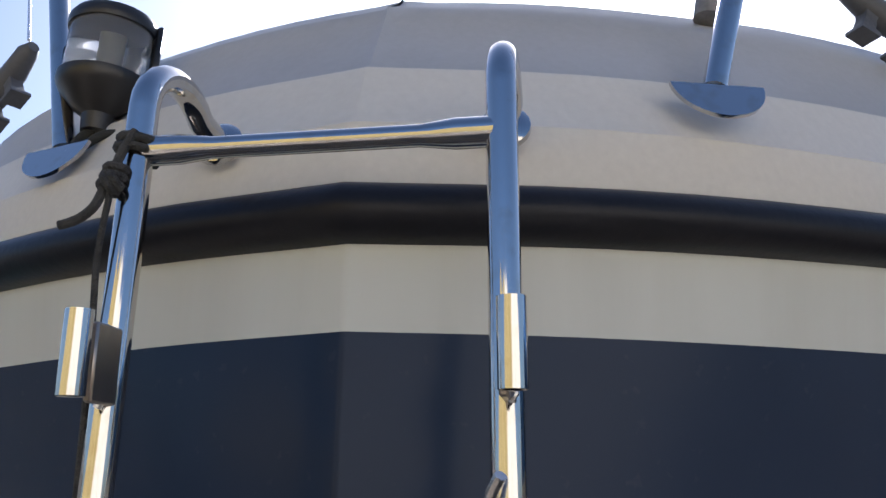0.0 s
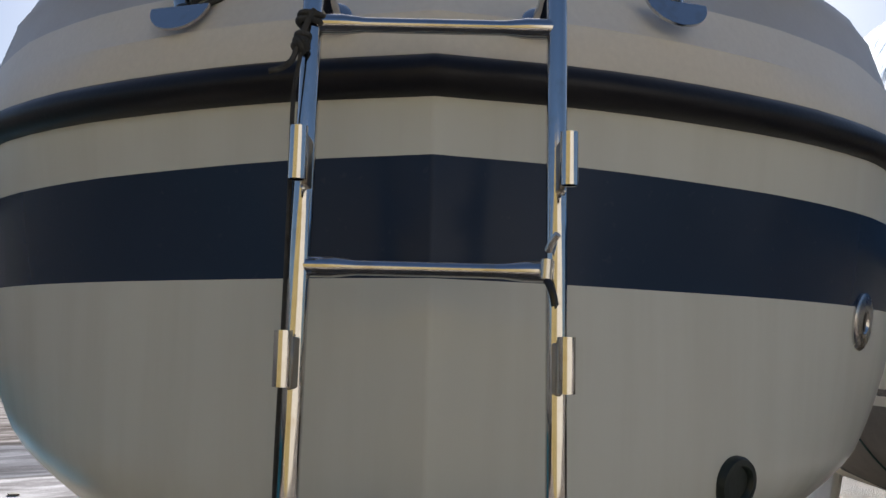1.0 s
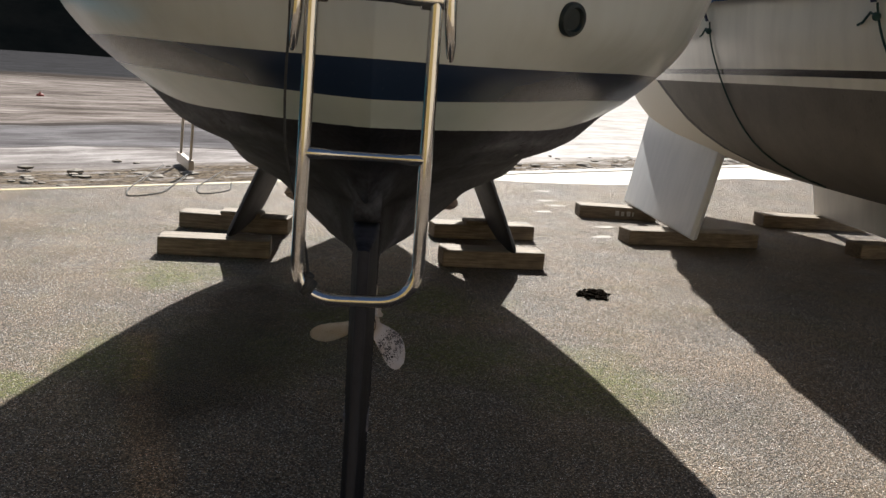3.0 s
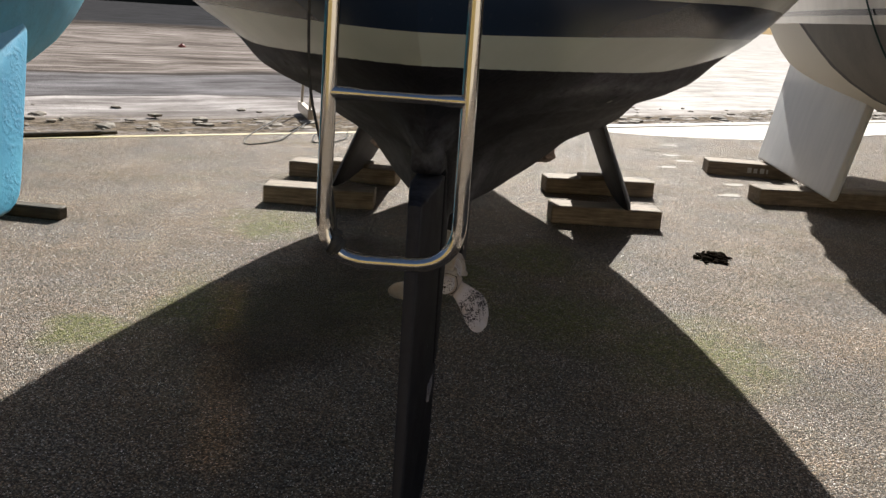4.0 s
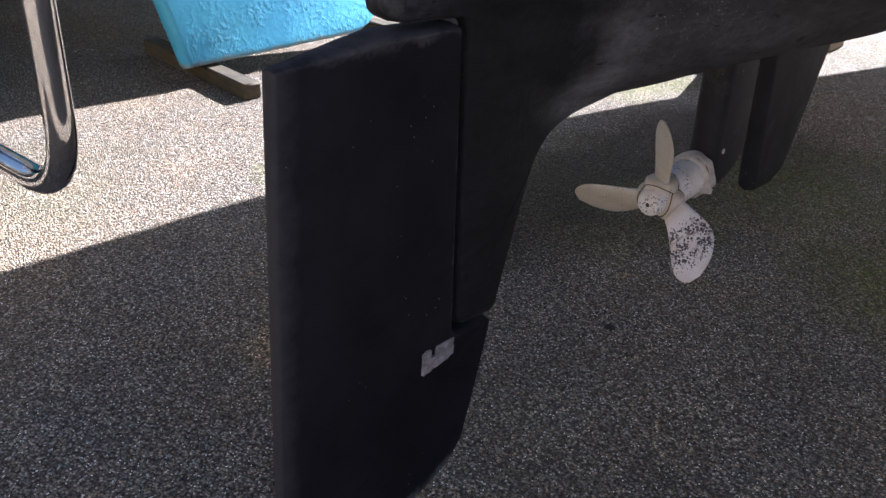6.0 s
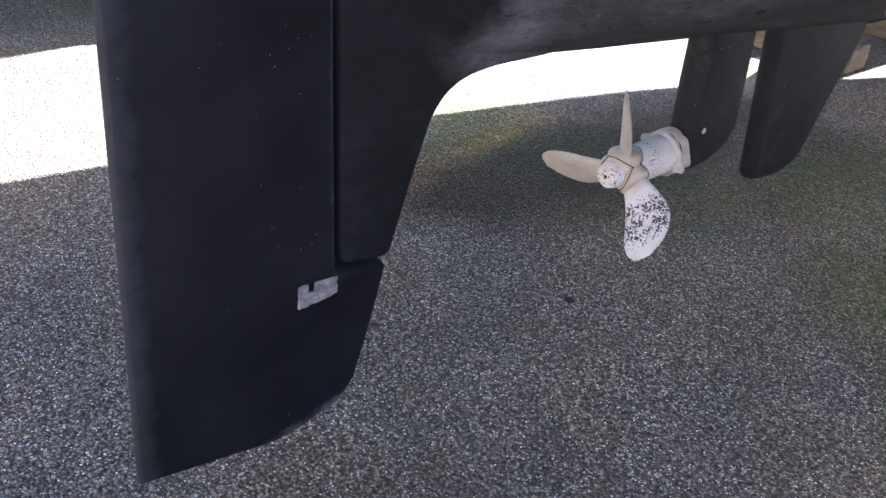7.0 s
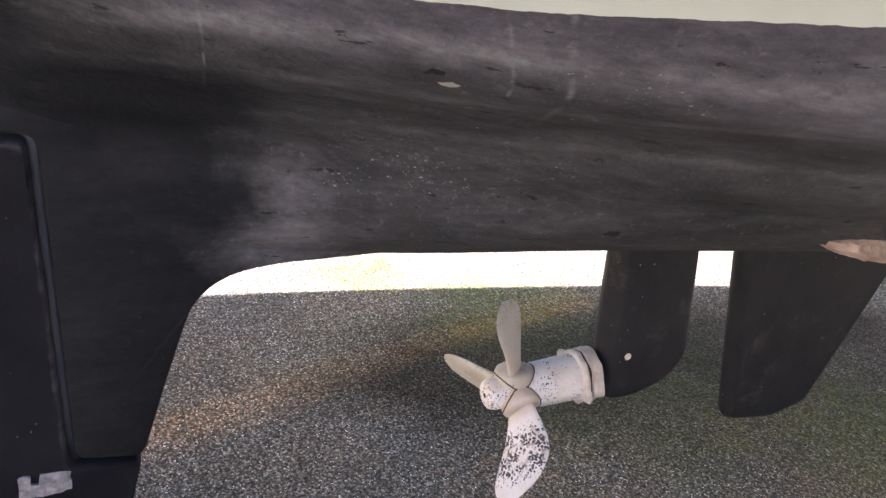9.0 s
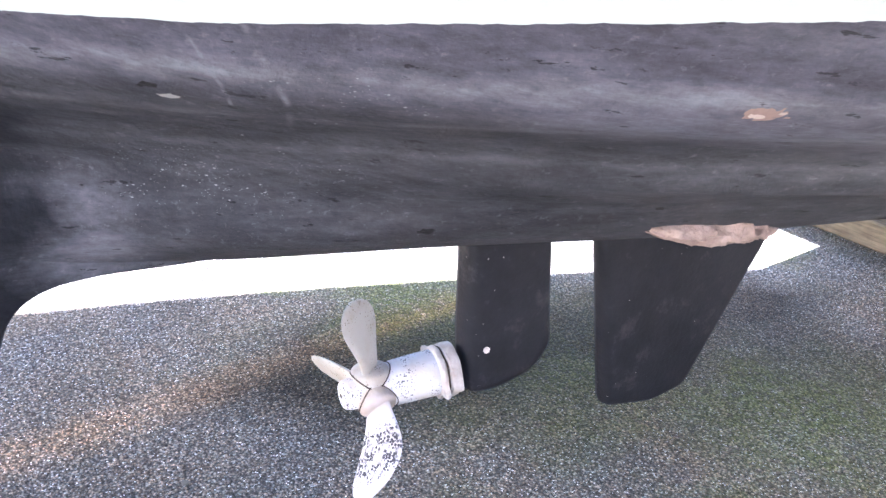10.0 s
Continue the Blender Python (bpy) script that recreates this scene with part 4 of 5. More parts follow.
def rung(z, y, half, name="rung", parent=None, label=""):
    bm = bmesh.new()
    xs = [-half, -half + 0.03, -half + 0.055, half - 0.055, half - 0.03, half]
    tube(bm, [(x, y, z) for x in xs], [0.0112, 0.0112, 0.0082, 0.0082, 0.0112, 0.0112])
    return part(name, bm, M_STEEL, parent or ladder, label)
rung(1.912, 0.598, 0.13)
rung(1.648, 0.588, 0.13)
for s in (-1, 1):
    for x, y, z in ((0.132 if s < 0 else 0.139, 0.546, 1.758), (0.136, 0.534, 1.554)):
        bm = bmesh.new()
        vs = grid(bm, [[(s * x + r * math.cos(a), y + r * math.sin(a), z + h) for a in (k * math.tau / 20 for k in range(20))]
                       for r, h in ((0.0072, 0.0265), (0.0090, 0.027), (0.0090, -0.027), (0.0072, -0.0265), (0.0070, 0.02))], True)
        bm.faces.new(vs[-1])
        bracket = part("socket", bm, M_STEEL, ladder)
        bm = bmesh.new()
        box(bm, (s * (x - 0.006) - 0.003, y + 0.008, z - 0.030), (s * (x - 0.006) + 0.003, 0.585, z + 0.021), 0.0015)
        plate = part("weld_plate", bm, M_STEEL_DULL, bracket, "heat-stained welded plate")
        bm = bmesh.new()
        bead = random.Random(int(z * 100) + s)
        tube(bm, [(s * (x - 0.0015 + bead.uniform(-0.001, 0.001)), 0.5755 + bead.uniform(-0.001, 0.001), z - 0.031 + 0.0024 * k) for k in range(23)], [0.0022 + 0.0016 * bead.random() for k in range(23)], 8)
        part("weld_bead", bm, M_STEEL_SATIN, plate, "lumpy bright weld")
lower = rung(1.385, 0.576, 0.088, "pivot_bar", ladder)
bm = bmesh.new()
tube(bm, rounded([(-0.108, 0.572, 1.385), (-0.117, 0.57, 0.832), (0.108, 0.57, 0.836), (0.108, 0.572, 1.385)], 0.078, 10), 0.0122)
part("folding_frame", bm, M_STEEL, lower, "hinged lower ladder section")
for s in (-1, 1):
    bm = bmesh.new()
    tube(bm, [(s * x, 0.576, 1.385) for x in (0.080, 0.082, 0.120, 0.122)], [0.0145, 0.0165, 0.0165, 0.0145], 22)
    part("hinge_sleeve", bm, M_STEEL, lower)
rung(1.105, 0.571, 0.112, "lower_rung", lower)


# ---- timbers ----
def timber_block(x, y, length, turn, height=0.115, depth=0.2, z=0.0, name="timber_block", label="weathered sawn timber under a bilge keel", wood=None):
    bm = bmesh.new()
    box(bm, (-length / 2, -depth / 2, 0), (length / 2, depth / 2, height), 0.008)
    ob = part(name, bm, wood or M_TIMBER)
    ob.matrix_basis = pose(x, y, z, 0, 0, turn)
    return tagged(ob, label, "timber", "timbers under the boats")


for x, y, l, a in ((-1.015, 4.47, 0.70, 4), (0.80, 4.60, 0.70, 6), (-1.03, 5.32, 0.80, -4), (0.84, 5.58, 0.82, 10)):
    timber_block(x, y, l, a)
for x, y, l, a in ((0.84, 5.55, 0.30, 8), (-0.98, 5.30, 0.30, -4)):
    timber_block(x, y, l, a, 0.03, 0.16, 0.115, "packing_board", "thin packing board lying on a timber")
for x, y, l, a in ((2.62, 5.83, 1.18, 9), (2.3, 6.98, 0.75, 0), (4.33, 7.12, 1.1, 3), (4.6, 5.80, 1.2, 6)):
    timber_block(x, y, l, a, 0.12, 0.22, label="weathered sawn timber under the tarpaulined boat")
for x, y, l, a in ((-2.53, 2.43, 0.92, -6), (-2.68, 3.59, 0.88, -3)):
    timber_block(x, y, l, a, 0.07, 0.085, label="dark brown timber under a turquoise keel", wood=M_TIMBER_DARK)
for x, y, l, a in ((-4.95, 1.03, 0.90, 0), (-5.02, 1.50, 0.9, 4)):
    timber_block(x, y, l, a, 0.12, 0.2, label="pale timber under the red keel")


# ---- the neighbouring boats ----
def painted_boat(name, topside, bottom, stripe, line_z, stub=0.0):
    n = Nodes(name)
    z = n.split()[2]
    under = n.math("LESS_THAN", z, line_z - 0.05)
    band = n.math("MULTIPLY", n.math("GREATER_THAN", z, line_z), n.math("LESS_THAN", z, line_z + 0.035))
    top = n.mix(n.step(n.noise(2.0, 5.0, 0.6, n.scaled((3, 3, 0.5))), 0.4, 0.75), topside, tuple(v * 0.85 for v in topside))
    low = n.mix(n.step(n.noise(4.0, 6.0, 0.65), 0.35, 0.7), bottom, tuple(v * 0.72 for v in bottom))
    low = n.mix(n.math("MULTIPLY", n.step(n.noise(40.0, 4.0), 0.6, 0.72), 0.5), low, tuple(v * 0.5 for v in bottom))
    if stub:
        # the moulded keel stubs are left white, with a black line along their edge
        past = n.math("SUBTRACT", n.split()[1], n.math("MULTIPLY_ADD", z, 2.4, stub))
        low = n.mix(n.math("GREATER_THAN", past, 0.0), low, tuple(v * 0.95 for v in topside))
        low = n.mix(n.math("LESS_THAN", n.math("ABSOLUTE", past), 0.05), low, (0.02, 0.018, 0.018))
    c = n.mix(under, n.mix(band, top, stripe), low)
    n.set(Base_Color=c, Roughness=n.mix(under, (0.2,) * 3, (0.62,) * 3))
    n.bump(n.math("MULTIPLY", n.noise(60.0, 4.0), under), 0.4, 0.006)
    return n.mat


SECTION = pchip([0, 0.05, 0.12, 0.22, 0.34, 0.52, 0.72, 1.0], [0.0, 0.33, 0.60, 0.78, 0.87, 0.94, 0.985, 1.0])


def moored_lines(u, beam, bottom):
    """Half breadth at the deck, keel height and fineness of a moored boat at u from stern (0) to bow (1)."""
    b = beam * (0.62 + 0.38 * math.sin(min(1, u / 0.35) * math.pi / 2)) * math.sqrt(max(0.0, 1 - max(0.0, (u - 0.35) / 0.65) ** 2.2))
    zk = bottom + 0.45 * max(0.0, (0.22 - u) / 0.22) ** 1.6 + 0.9 * max(0.0, (u - 0.66) / 0.34) ** 2.0
    return b, zk, 1 + 1.3 * max(0.0, (u - 0.5) / 0.5)


def moored_hull(thing_ob, mat, centre, y0, y1, beam, top, bottom, deck_mat, flare=0.0):
    """Hull and deck of a boat lying along y, its bow at y1."""
    bm = bmesh.new()
    rows, rim = [], []
    n = 44
    for i in range(n + 1):
        u = i / n
        y = y0 + (y1 - y0) * u
        b, zk, fine = moored_lines(u, beam, bottom)
        half = [(b * SECTION(j / 16) ** fine + flare * max(0.0, j / 16 - 0.6) / 0.4 * min(1.0, b * 2), y, zk + (top - zk) * j / 16) for j in range(17)]
        rows.append([(centre - x, yy, z) for x, yy, z in half[::-1]] + [(centre + x, yy, z) for x, yy, z in half[1:]])
        rim.append(half[-1][0])
    vs = grid(bm, rows)
    bm.faces.new(vs[0])
    bmesh.ops.remove_doubles(bm, verts=bm.verts[:], dist=0.0005)
    bmesh.ops.recalc_face_normals(bm, faces=bm.faces[:])
    part("hull", bm, mat, thing_ob, "", 50.0)
    bm = bmesh.new()
    grid(bm, [[(centre - b * 0.995, y0 + (y1 - y0) * i / n, top - 0.01), (centre, y0 + (y1 - y0) * i / n, top + 0.03), (centre + b * 0.995, y0 + (y1 - y0) * i / n, top - 0.01)] for i, b in enumerate(rim)])
    part("deck", bm, deck_mat, thing_ob)


def splayed_keel(thing_ob, mat, x_low, x_high, ya, yb, z_low, z_high, rake, label, thick=0.035, corner=0.02):
    bm = bmesh.new()
    blade(bm, rounded([(ya, z_low), (yb, z_low), (yb + rake, z_high), (ya - rake * 0.3, z_high)], corner, 4), lambda y, z: thick, 0.03)
    for v in bm.verts:
        v.co.x += x_low + (x_high - x_low) * (v.co.z - z_low) / (z_high - z_low)
    part("bilge_keel", bm, mat, thing_ob, label)


M_WHITE_KEEL = gelcoat("white_keel", (0.72, 0.73, 0.74), (0.58, 0.60, 0.62), 0.35)
covered = thing("covered_yacht", "white bilge-keel yacht under a blue tarpaulin, on timbers", "yacht")
moored_hull(covered, painted_boat("covered_hull", (0.80, 0.77, 0.68), (0.165, 0.150, 0.130), (0.02, 0.017, 0.02), 1.375, 2.72), 3.45, 0.8, 9.8, 1.40, 2.0, 0.62, M_DECK)
for s in (-1, 1):
    splayed_keel(covered, M_WHITE_KEEL, 3.45 + s * 0.985, 3.45 + s * 0.81, 5.32, 7.22, 0.125, 1.05, 0.05, "white painted bilge keel")


RAIL_Z, RIDGE_Z = 2.125, 4.2


def tarp_mesh():
    """A tarpaulin drawn over a ridge like a tent, puckered along the rail, its skirt hanging down the topsides in folds."""
    bm = bmesh.new()
    rows = []
    n, skirt, m = 300, 18, 54
    for i in range(n + 1):
        y = 1.0 + 8.0 * i / n
        b = moored_lines((y - 0.8) / 9.0, 1.40, 0.62)[0] + 0.02
        rise = max(0.0, min(1.0, (y - 1.0) / 4.2))
        ridge = 2.35 + (RIDGE_Z - 2.35) * rise * rise * (1.8 - 0.8 * rise) - 1.5 * max(0.0, y - 7.2) / 1.8    # climbs from the stern towards the mast
        row = []
        for s in (-1, 1):
            part_row = []
            for j in range(m + 1):
                if j < skirt:
                    k = j / skirt
                    x, z = b + 0.012, 1.80 + 0.02 * (y - 4) / 4 + (RAIL_Z - 1.80) * k + 0.012 * math.sin(y * 3.1) * (1 - k)
                    fold = 0.022 * math.sin(y * 11 + 4 * noise.noise((y * 2.1, s, 0)) + 4.5 * k) + 0.035 * (0.5 - abs(noise.noise((y * 4.0 + k * 2.4, k * 1.2, s)) * 2.0))
                    x += max(fold, -0.02) * (1 - 0.6 * k) + 0.02
                else:
                    q = (j - skirt) / (m - skirt)
                    sag = 0.03 * math.sin(math.pi * q) * (1 + 0.4 * math.sin(y * 2.3))
                    x, z = (b + 0.035) * (1 - q), RAIL_Z + (ridge - RAIL_Z) * q ** 1.3 - sag
                    # broad folds slanting up towards the stern, finer wrinkles, puckers on the rail
                    slant = y * 1.5 + q * 4.2 + 0.9 * noise.noise((y * 0.5, q * 1.5, s + 3))
                    fade = min(1.0, q * 5) * min(1.0, (1 - q) * 4)
                    z += fade * (0.045 * math.sin(slant * 2.6) * (0.6 + noise.noise((y * 0.7, q * 2, s))) + 0.018 * math.sin(slant * 7.0 + 2 * noise.noise((y, q * 3, 5))))
                    z += 0.030 * fade * (1 - abs(noise.noise((y * 1.7 + x * 1.1, x * 2.6 - y * 0.5, 8 + s)) * 2.2)) + 0.010 * noise.noise((x * 7, y * 5, 4))
                    z += 0.013 * max(0.0, 1 - q * 14) * abs(math.sin(y * 26 + 3 * noise.noise((y * 3, 0, s))))
                part_row.append((3.45 + s * x, y, z))
            row = part_row if s < 0 else row + part_row[::-1][1:]
        rows.append(row)
    grid(bm, rows)
    bmesh.ops.recalc_face_normals(bm, faces=bm.faces[:])
    return bm


tarp = thing("tarpaulin", "blue woven tarpaulin lashed over the yacht's deck", "tarpaulin")
sheet = part("sheet", tarp_mesh(), M_TARP, tarp, "", 80.0)
sheet.modifiers.new("thickness", "SOLIDIFY").thickness = 0.004
hem_rows = [[sheet.data.vertices[i * (2 * 54 + 1) + k].co.copy() for i in range(301)] for k in (0, 2 * 54)]
for row in hem_rows:
    bm = bmesh.new()
    tube(bm, row[::2], 0.006, 6)
    part("hem", bm, M_TARP, tarp, "rolled hem of the tarpaulin")
M_PALE_ROPE = flat("pale_rope", (0.30, 0.29, 0.27), (0.18, 0.17, 0.16), 0.85, 40.0, bump=0.6, fine=300.0)
M_GREEN_ROPE = flat("green_rope", (0.012, 0.045, 0.04), (0.03, 0.075, 0.065), 0.85, 40.0, bump=0.5, fine=300.0)
M_WEBBING = flat("navy_webbing", (0.008, 0.016, 0.06), (0.014, 0.028, 0.09), 0.8, 20.0)


def covered_side(y, z):
    b, zk, fine = moored_lines((y - 0.8) / 9.0, 1.40, 0.62)
    return 3.45 - b * SECTION(min(1.0, max(0.0, (z - zk) / (2.0 - zk)))) ** fine


for y in (4.5, 2.75):
    bm = bmesh.new()
    pts = [(2.10, 2.16), (2.0, 2.0), (1.80, 1.82), (1.70, 1.74)]
    rows = [[(covered_side(y, min(a, 1.99)) - 0.075 + (0.045 if a < 1.78 else 0.0), y + w, a) for w in (-0.022, 0.022)] for a, _ in pts]
    grid(bm, rows)
    strap = part("lashing_strap", bm, M_WEBBING)
    strap.modifiers.new("thickness", "SOLIDIFY").thickness = 0.004
    tagged(strap, "navy webbing strap hanging from the tarpaulin hem", "strap", "tarpaulin lashings")
    bm = bmesh.new()
    path = [(covered_side(y - 0.55 * k ** 1.3, 1.70 - 0.95 * k) - 0.012, y - 0.55 * k ** 1.3, 1.70 - 0.95 * k) for k in (i / 16 for i in range(17))]
    tube(bm, path, 0.0055, 8)
    tube(bm, [Vector(path[1]) + Vector((-0.01, dy, dz)) for dy, dz in ((0.0, 0.0), (0.05, 0.02), (0.10, -0.02), (0.14, -0.03))], 0.006, 6)
    bmesh.ops.create_icosphere(bm, subdivisions=2, radius=0.02, matrix=Matrix.Translation(Vector(path[1]) + Vector((-0.008, 0, 0))))
    tagged(part("lashing_rope", bm, M_GREEN_ROPE), "dark green rope tied under the covered yacht", "rope", "tarpaulin lashings")

bm = bmesh.new()
tube(bm, [(covered_side(2.83, 1.99) - 0.06, 2.83, 2.10), (covered_side(2.84, 1.95) - 0.075, 2.84, 1.95), (covered_side(2.86, 1.82) - 0.06, 2.86, 1.80)], 0.006, 8)
tagged(part("lashing_rope", bm, M_WEBBING), "thin navy cord hanging down the tarpaulin skirt", "cord", "tarpaulin lashings")

post = thing("stanchion", "steel guardrail stanchion tied through the tarpaulin", "stanchion")
bm = bmesh.new()
tube(bm, [(2.03, 2.66, 2.04), (2.05, 2.595, 2.11), (2.12, 2.47, 2.40), (2.21, 2.30, 2.80)], 0.012, 12)
part("tube", bm, M_STEEL_SATIN, post)
bm = bmesh.new()
for k, (dx, dy, dz, r) in enumerate(((0, 0, 0, 0.042), (-0.01, 0.05, -0.015, 0.032), (-0.012, -0.05, 0.005, 0.034), (-0.02, 0.03, -0.045, 0.026))):
    bmesh.ops.create_icosphere(bm, subdivisions=3, radius=r, matrix=Matrix.Translation((2.03 + dx, 2.63 + dy, 2.13 + dz)))
for v in bm.verts:
    v.co += Vector((0.012, 0.012, 0.016)) * noise.noise(v.co * 28)
part("gathered_cloth", bm, M_WEBBING, post, "navy cloth gathered round the stanchion's foot")
bm = bmesh.new()
tube(bm, coil((2.02, 2.66, 2.10), (0.2, 0.5, 1), 0.045, 1.6, 0.005, 0.02), 0.006, 8)
part("tie", bm, M_PALE_ROPE, post, "pale rope tie")
bm = bmesh.new()
tube(bm, rounded([(2.06, 5.2, 2.50), (2.03, 3.75, 2.36), (2.03, 3.05, 2.265), (2.03, 2.54, 2.225), (2.08, 2.1, 2.205), (2.16, 1.5, 2.21)], 0.2, 4), 0.006, 8)
for y, z in ((2.95, 2.257), (3.02, 2.262), (3.10, 2.270)):
    bmesh.ops.create_icosphere(bm, subdivisions=2, radius=0.013, matrix=Matrix.Translation((2.03, y, z)))
tagged(part("guard_line", bm, M_PALE_ROPE), "grey knotted line strung along the tarpaulin", "rope")

turq = Nodes("turquoise_antifouling")
lumps = turq.math("MULTIPLY", turq.step(turq.noise(38.0, 4.0, 0.6), 0.45, 0.62), turq.step(turq.noise(4.0, 3.0), 0.42, 0.62))
turq_c = turq.mix(turq.step(turq.noise(3.0, 5.0), 0.35, 0.7), (0.055, 0.33, 0.56), (0.095, 0.44, 0.66))
turq_c = turq.mix(turq.math("MULTIPLY", lumps, 0.4), turq_c, (0.035, 0.22, 0.40))
turq_c = turq.mix(turq.math("MULTIPLY", turq.step(turq.math("MULTIPLY_ADD", turq.noise(20.0, 4.0), 0.05, turq.split()[2]), 0.135, 0.105), 0.8), turq_c, (0.24, 0.19, 0.13))
turq.set(Base_Color=turq_c, Roughness=0.6)
turq.bump(turq.math("ADD", turq.math("MULTIPLY", lumps, 1.0), turq.math("MULTIPLY", turq.noise(60.0, 4.0), 0.3)), 0.25, 0.010)
M_TURQ = turq.mat
turquoise = thing("turquoise_yacht", "yacht with thick turquoise bottom paint standing on timbers", "yacht")
moored_hull(turquoise, painted_boat("turquoise_hull", (0.66, 0.66, 0.64), (0.07, 0.38, 0.58), (0.02, 0.05, 0.12), 1.32), -3.72, 0.2, 6.3, 1.37, 1.9, 0.44, M_DECK, 0.12)
for s in (-1, 1):
    splayed_keel(turquoise, M_TURQ, -3.72 + s * 1.30, -3.72 + s * 1.05, 2.28, 3.40, 0.074, 1.05, 0.62, "rough turquoise bilge keel", 0.05, 0.16)
M_RED = flat("red_antifouling", (0.36, 0.075, 0.05), (0.27, 0.06, 0.045), 0.7, 6.0, bump=0.4)
M_KEEL_GREY = flat("grey_keel_paint", (0.20, 0.20, 0.205), (0.12, 0.12, 0.125), 0.7, 8.0)
red = thing("red_yacht", "grey yacht with faded red keel paint standing on timbers", "yacht")
moored_hull(red, painted_boat("red_hull", (0.66, 0.64, 0.6), (0.17, 0.17, 0.175), (0.1, 0.02, 0.02), 1.3), -5.62, -3.4, 3.0, 0.86, 1.9, 0.62, M_DECK)
for s in (-1, 1):
    splayed_keel(red, M_RED, -5.62 + s * 0.93, -5.62 + s * 0.88, 0.86, 1.42, 0.125, 0.30, -0.05, "faded red bilge keel")
    splayed_keel(red, M_KEEL_GREY, -5.62 + s * 0.88, -5.62 + s * 0.70, 0.92, 1.34, 0.298, 0.95, 0.0, "grey upper part of the keel", 0.03)


# ---- deck gear of the yacht ----
def stern_post(s, x, y, z):
    post = thing("stern_rail_post", "polished tube post on a half-moon steel foot", "rail post", "stern rail posts")
    bm = bmesh.new()
    tube(bm, [(s * x, y, z), (s * (x + 0.045), y + 0.03, z + 0.17), (s * (x + 0.15), y + 0.10, z + 0.57)], 0.0115, 16)
    part("tube", bm, M_STEEL, post)
    bm = bmesh.new()
    n = 18
    lean = pose(s * x, y - 0.009, z - 0.002, 66, 0, s * 17)
    front = [lean @ Vector((0.0455 * math.cos(a), 0.0455 * math.sin(a) * 0.92, 0.002)) for a in (math.pi + math.pi * k / n for k in range(n + 1))]
    rear = [lean @ Vector((0.0455 * math.cos(a), 0.0455 * math.sin(a) * 0.92, -0.002)) for a in (math.pi + math.pi * k / n for k in range(n + 1))]
    vs = grid(bm, [front, rear], True)
    bm.faces.new(vs[0])
    bm.faces.new(vs[1][::-1])
    bmesh.ops.recalc_face_normals(bm, faces=bm.faces[:])
    part("foot_plate", bm, M_STEEL, post, smooth=20.0)


stern_post(1, 0.316, 0.808, 2.033)
stern_post(-1, 0.352, 0.835, 2.022)

light = thing("stern_light", "clear lens stern light with black plastic cap and base", "navigation light")
LIGHT = Matrix.Translation((-0.322, 0.842, 2.042)) @ Matrix.Rotation(radians(-28), 4, "Z") @ Matrix.Rotation(radians(-4), 4, "X")


def d_ring(r, z, back=0.6):
    """A round plan with its rear cut flat."""
    return [LIGHT @ Vector((r * math.cos(a), min(r * math.sin(a), r * back), z)) for a in (k * math.tau / 36 for k in range(36))]


def d_shape(profile):
    b = bmesh.new()
    vs = grid(b, [d_ring(r, z) for r, z in profile], True)
    b.faces.new(vs[0][::-1])
    b.faces.new(vs[-1])
    return b


part("base", d_shape([(0.016, 0.0), (0.018, 0.018), (0.030, 0.026), (0.036, 0.034), (0.046, 0.044), (0.050, 0.052), (0.050, 0.060), (0.046, 0.061)]), M_PLASTIC, light, "black plastic base")
part("lens", d_shape([(0.045, 0.061)] + [(0.0455 + 0.0006 * (k % 2), 0.063 + 0.0045 * k) for k in range(4)] + [(0.0458, 0.085), (0.0458, 0.105)] + [(0.0455 + 0.0006 * (k % 2), 0.106 + 0.0035 * k) for k in range(4)] + [(0.045, 0.12)]), M_LENS, light, "clear ribbed lens")
part("cap", d_shape([(0.048, 0.1195), (0.049, 0.124), (0.049, 0.130), (0.045, 0.137), (0.034, 0.141), (0.01, 0.143)]), M_PLASTIC, light, "black plastic cap")
bm = bmesh.new()
box(bm, (-0.044, 0.028, 0.04), (0.044, 0.036, 0.135), 0.003, LIGHT)
part("back_plate", bm, M_PLASTIC, light)
bm = bmesh.new()
tube(bm, [LIGHT @ Vector((0, 0.0, 0.068)), LIGHT @ Vector((0, 0.0, 0.112))], 0.010, 12)
part("bulb", bm, flat("bulb_holder", (0.45, 0.45, 0.36), (0.3, 0.3, 0.25), 0.3), light)
bm = bmesh.new()
tube(bm, rounded([LIGHT @ Vector(p) for p in ((0.0, -0.004, 0.004), (-0.012, -0.016, -0.016), (0.006, -0.018, -0.028), (0.026, -0.006, -0.010), (0.05, 0.02, -0.006), (0.06, 0.05, -0.01))], 0.01, 4), 0.0048, 10)
part("cable", bm, M_ROPE, light, "black looped cable")


def cleat(m):
    ob = thing("mooring_cleat", "dark grey weathered horn cleat on the deck edge", "cleat", "mooring cleats", at=m)
    bm = bmesh.new()
    path = [(-0.085, 0, 0.050), (-0.07, 0, 0.052), (-0.035, 0, 0.046), (0, 0, 0.044), (0.035, 0, 0.046), (0.07, 0, 0.052), (0.085, 0, 0.050)]
    tube(bm, path, [0.008, 0.014, 0.017, 0.018, 0.017, 0.014, 0.008], 14)
    part("horn_bar", bm, M_CLEAT, ob)
    for x in (-0.028, 0.028):
        bm = bmesh.new()
        lathe(bm, [(0.020, 0.0), (0.020, 0.005), (0.013, 0.013), (0.012, 0.026), (0.017, 0.044)], pose(x, 0, 0, 0, 0, 45), 4)
        part("leg", bm, M_CLEAT, ob)
    return ob


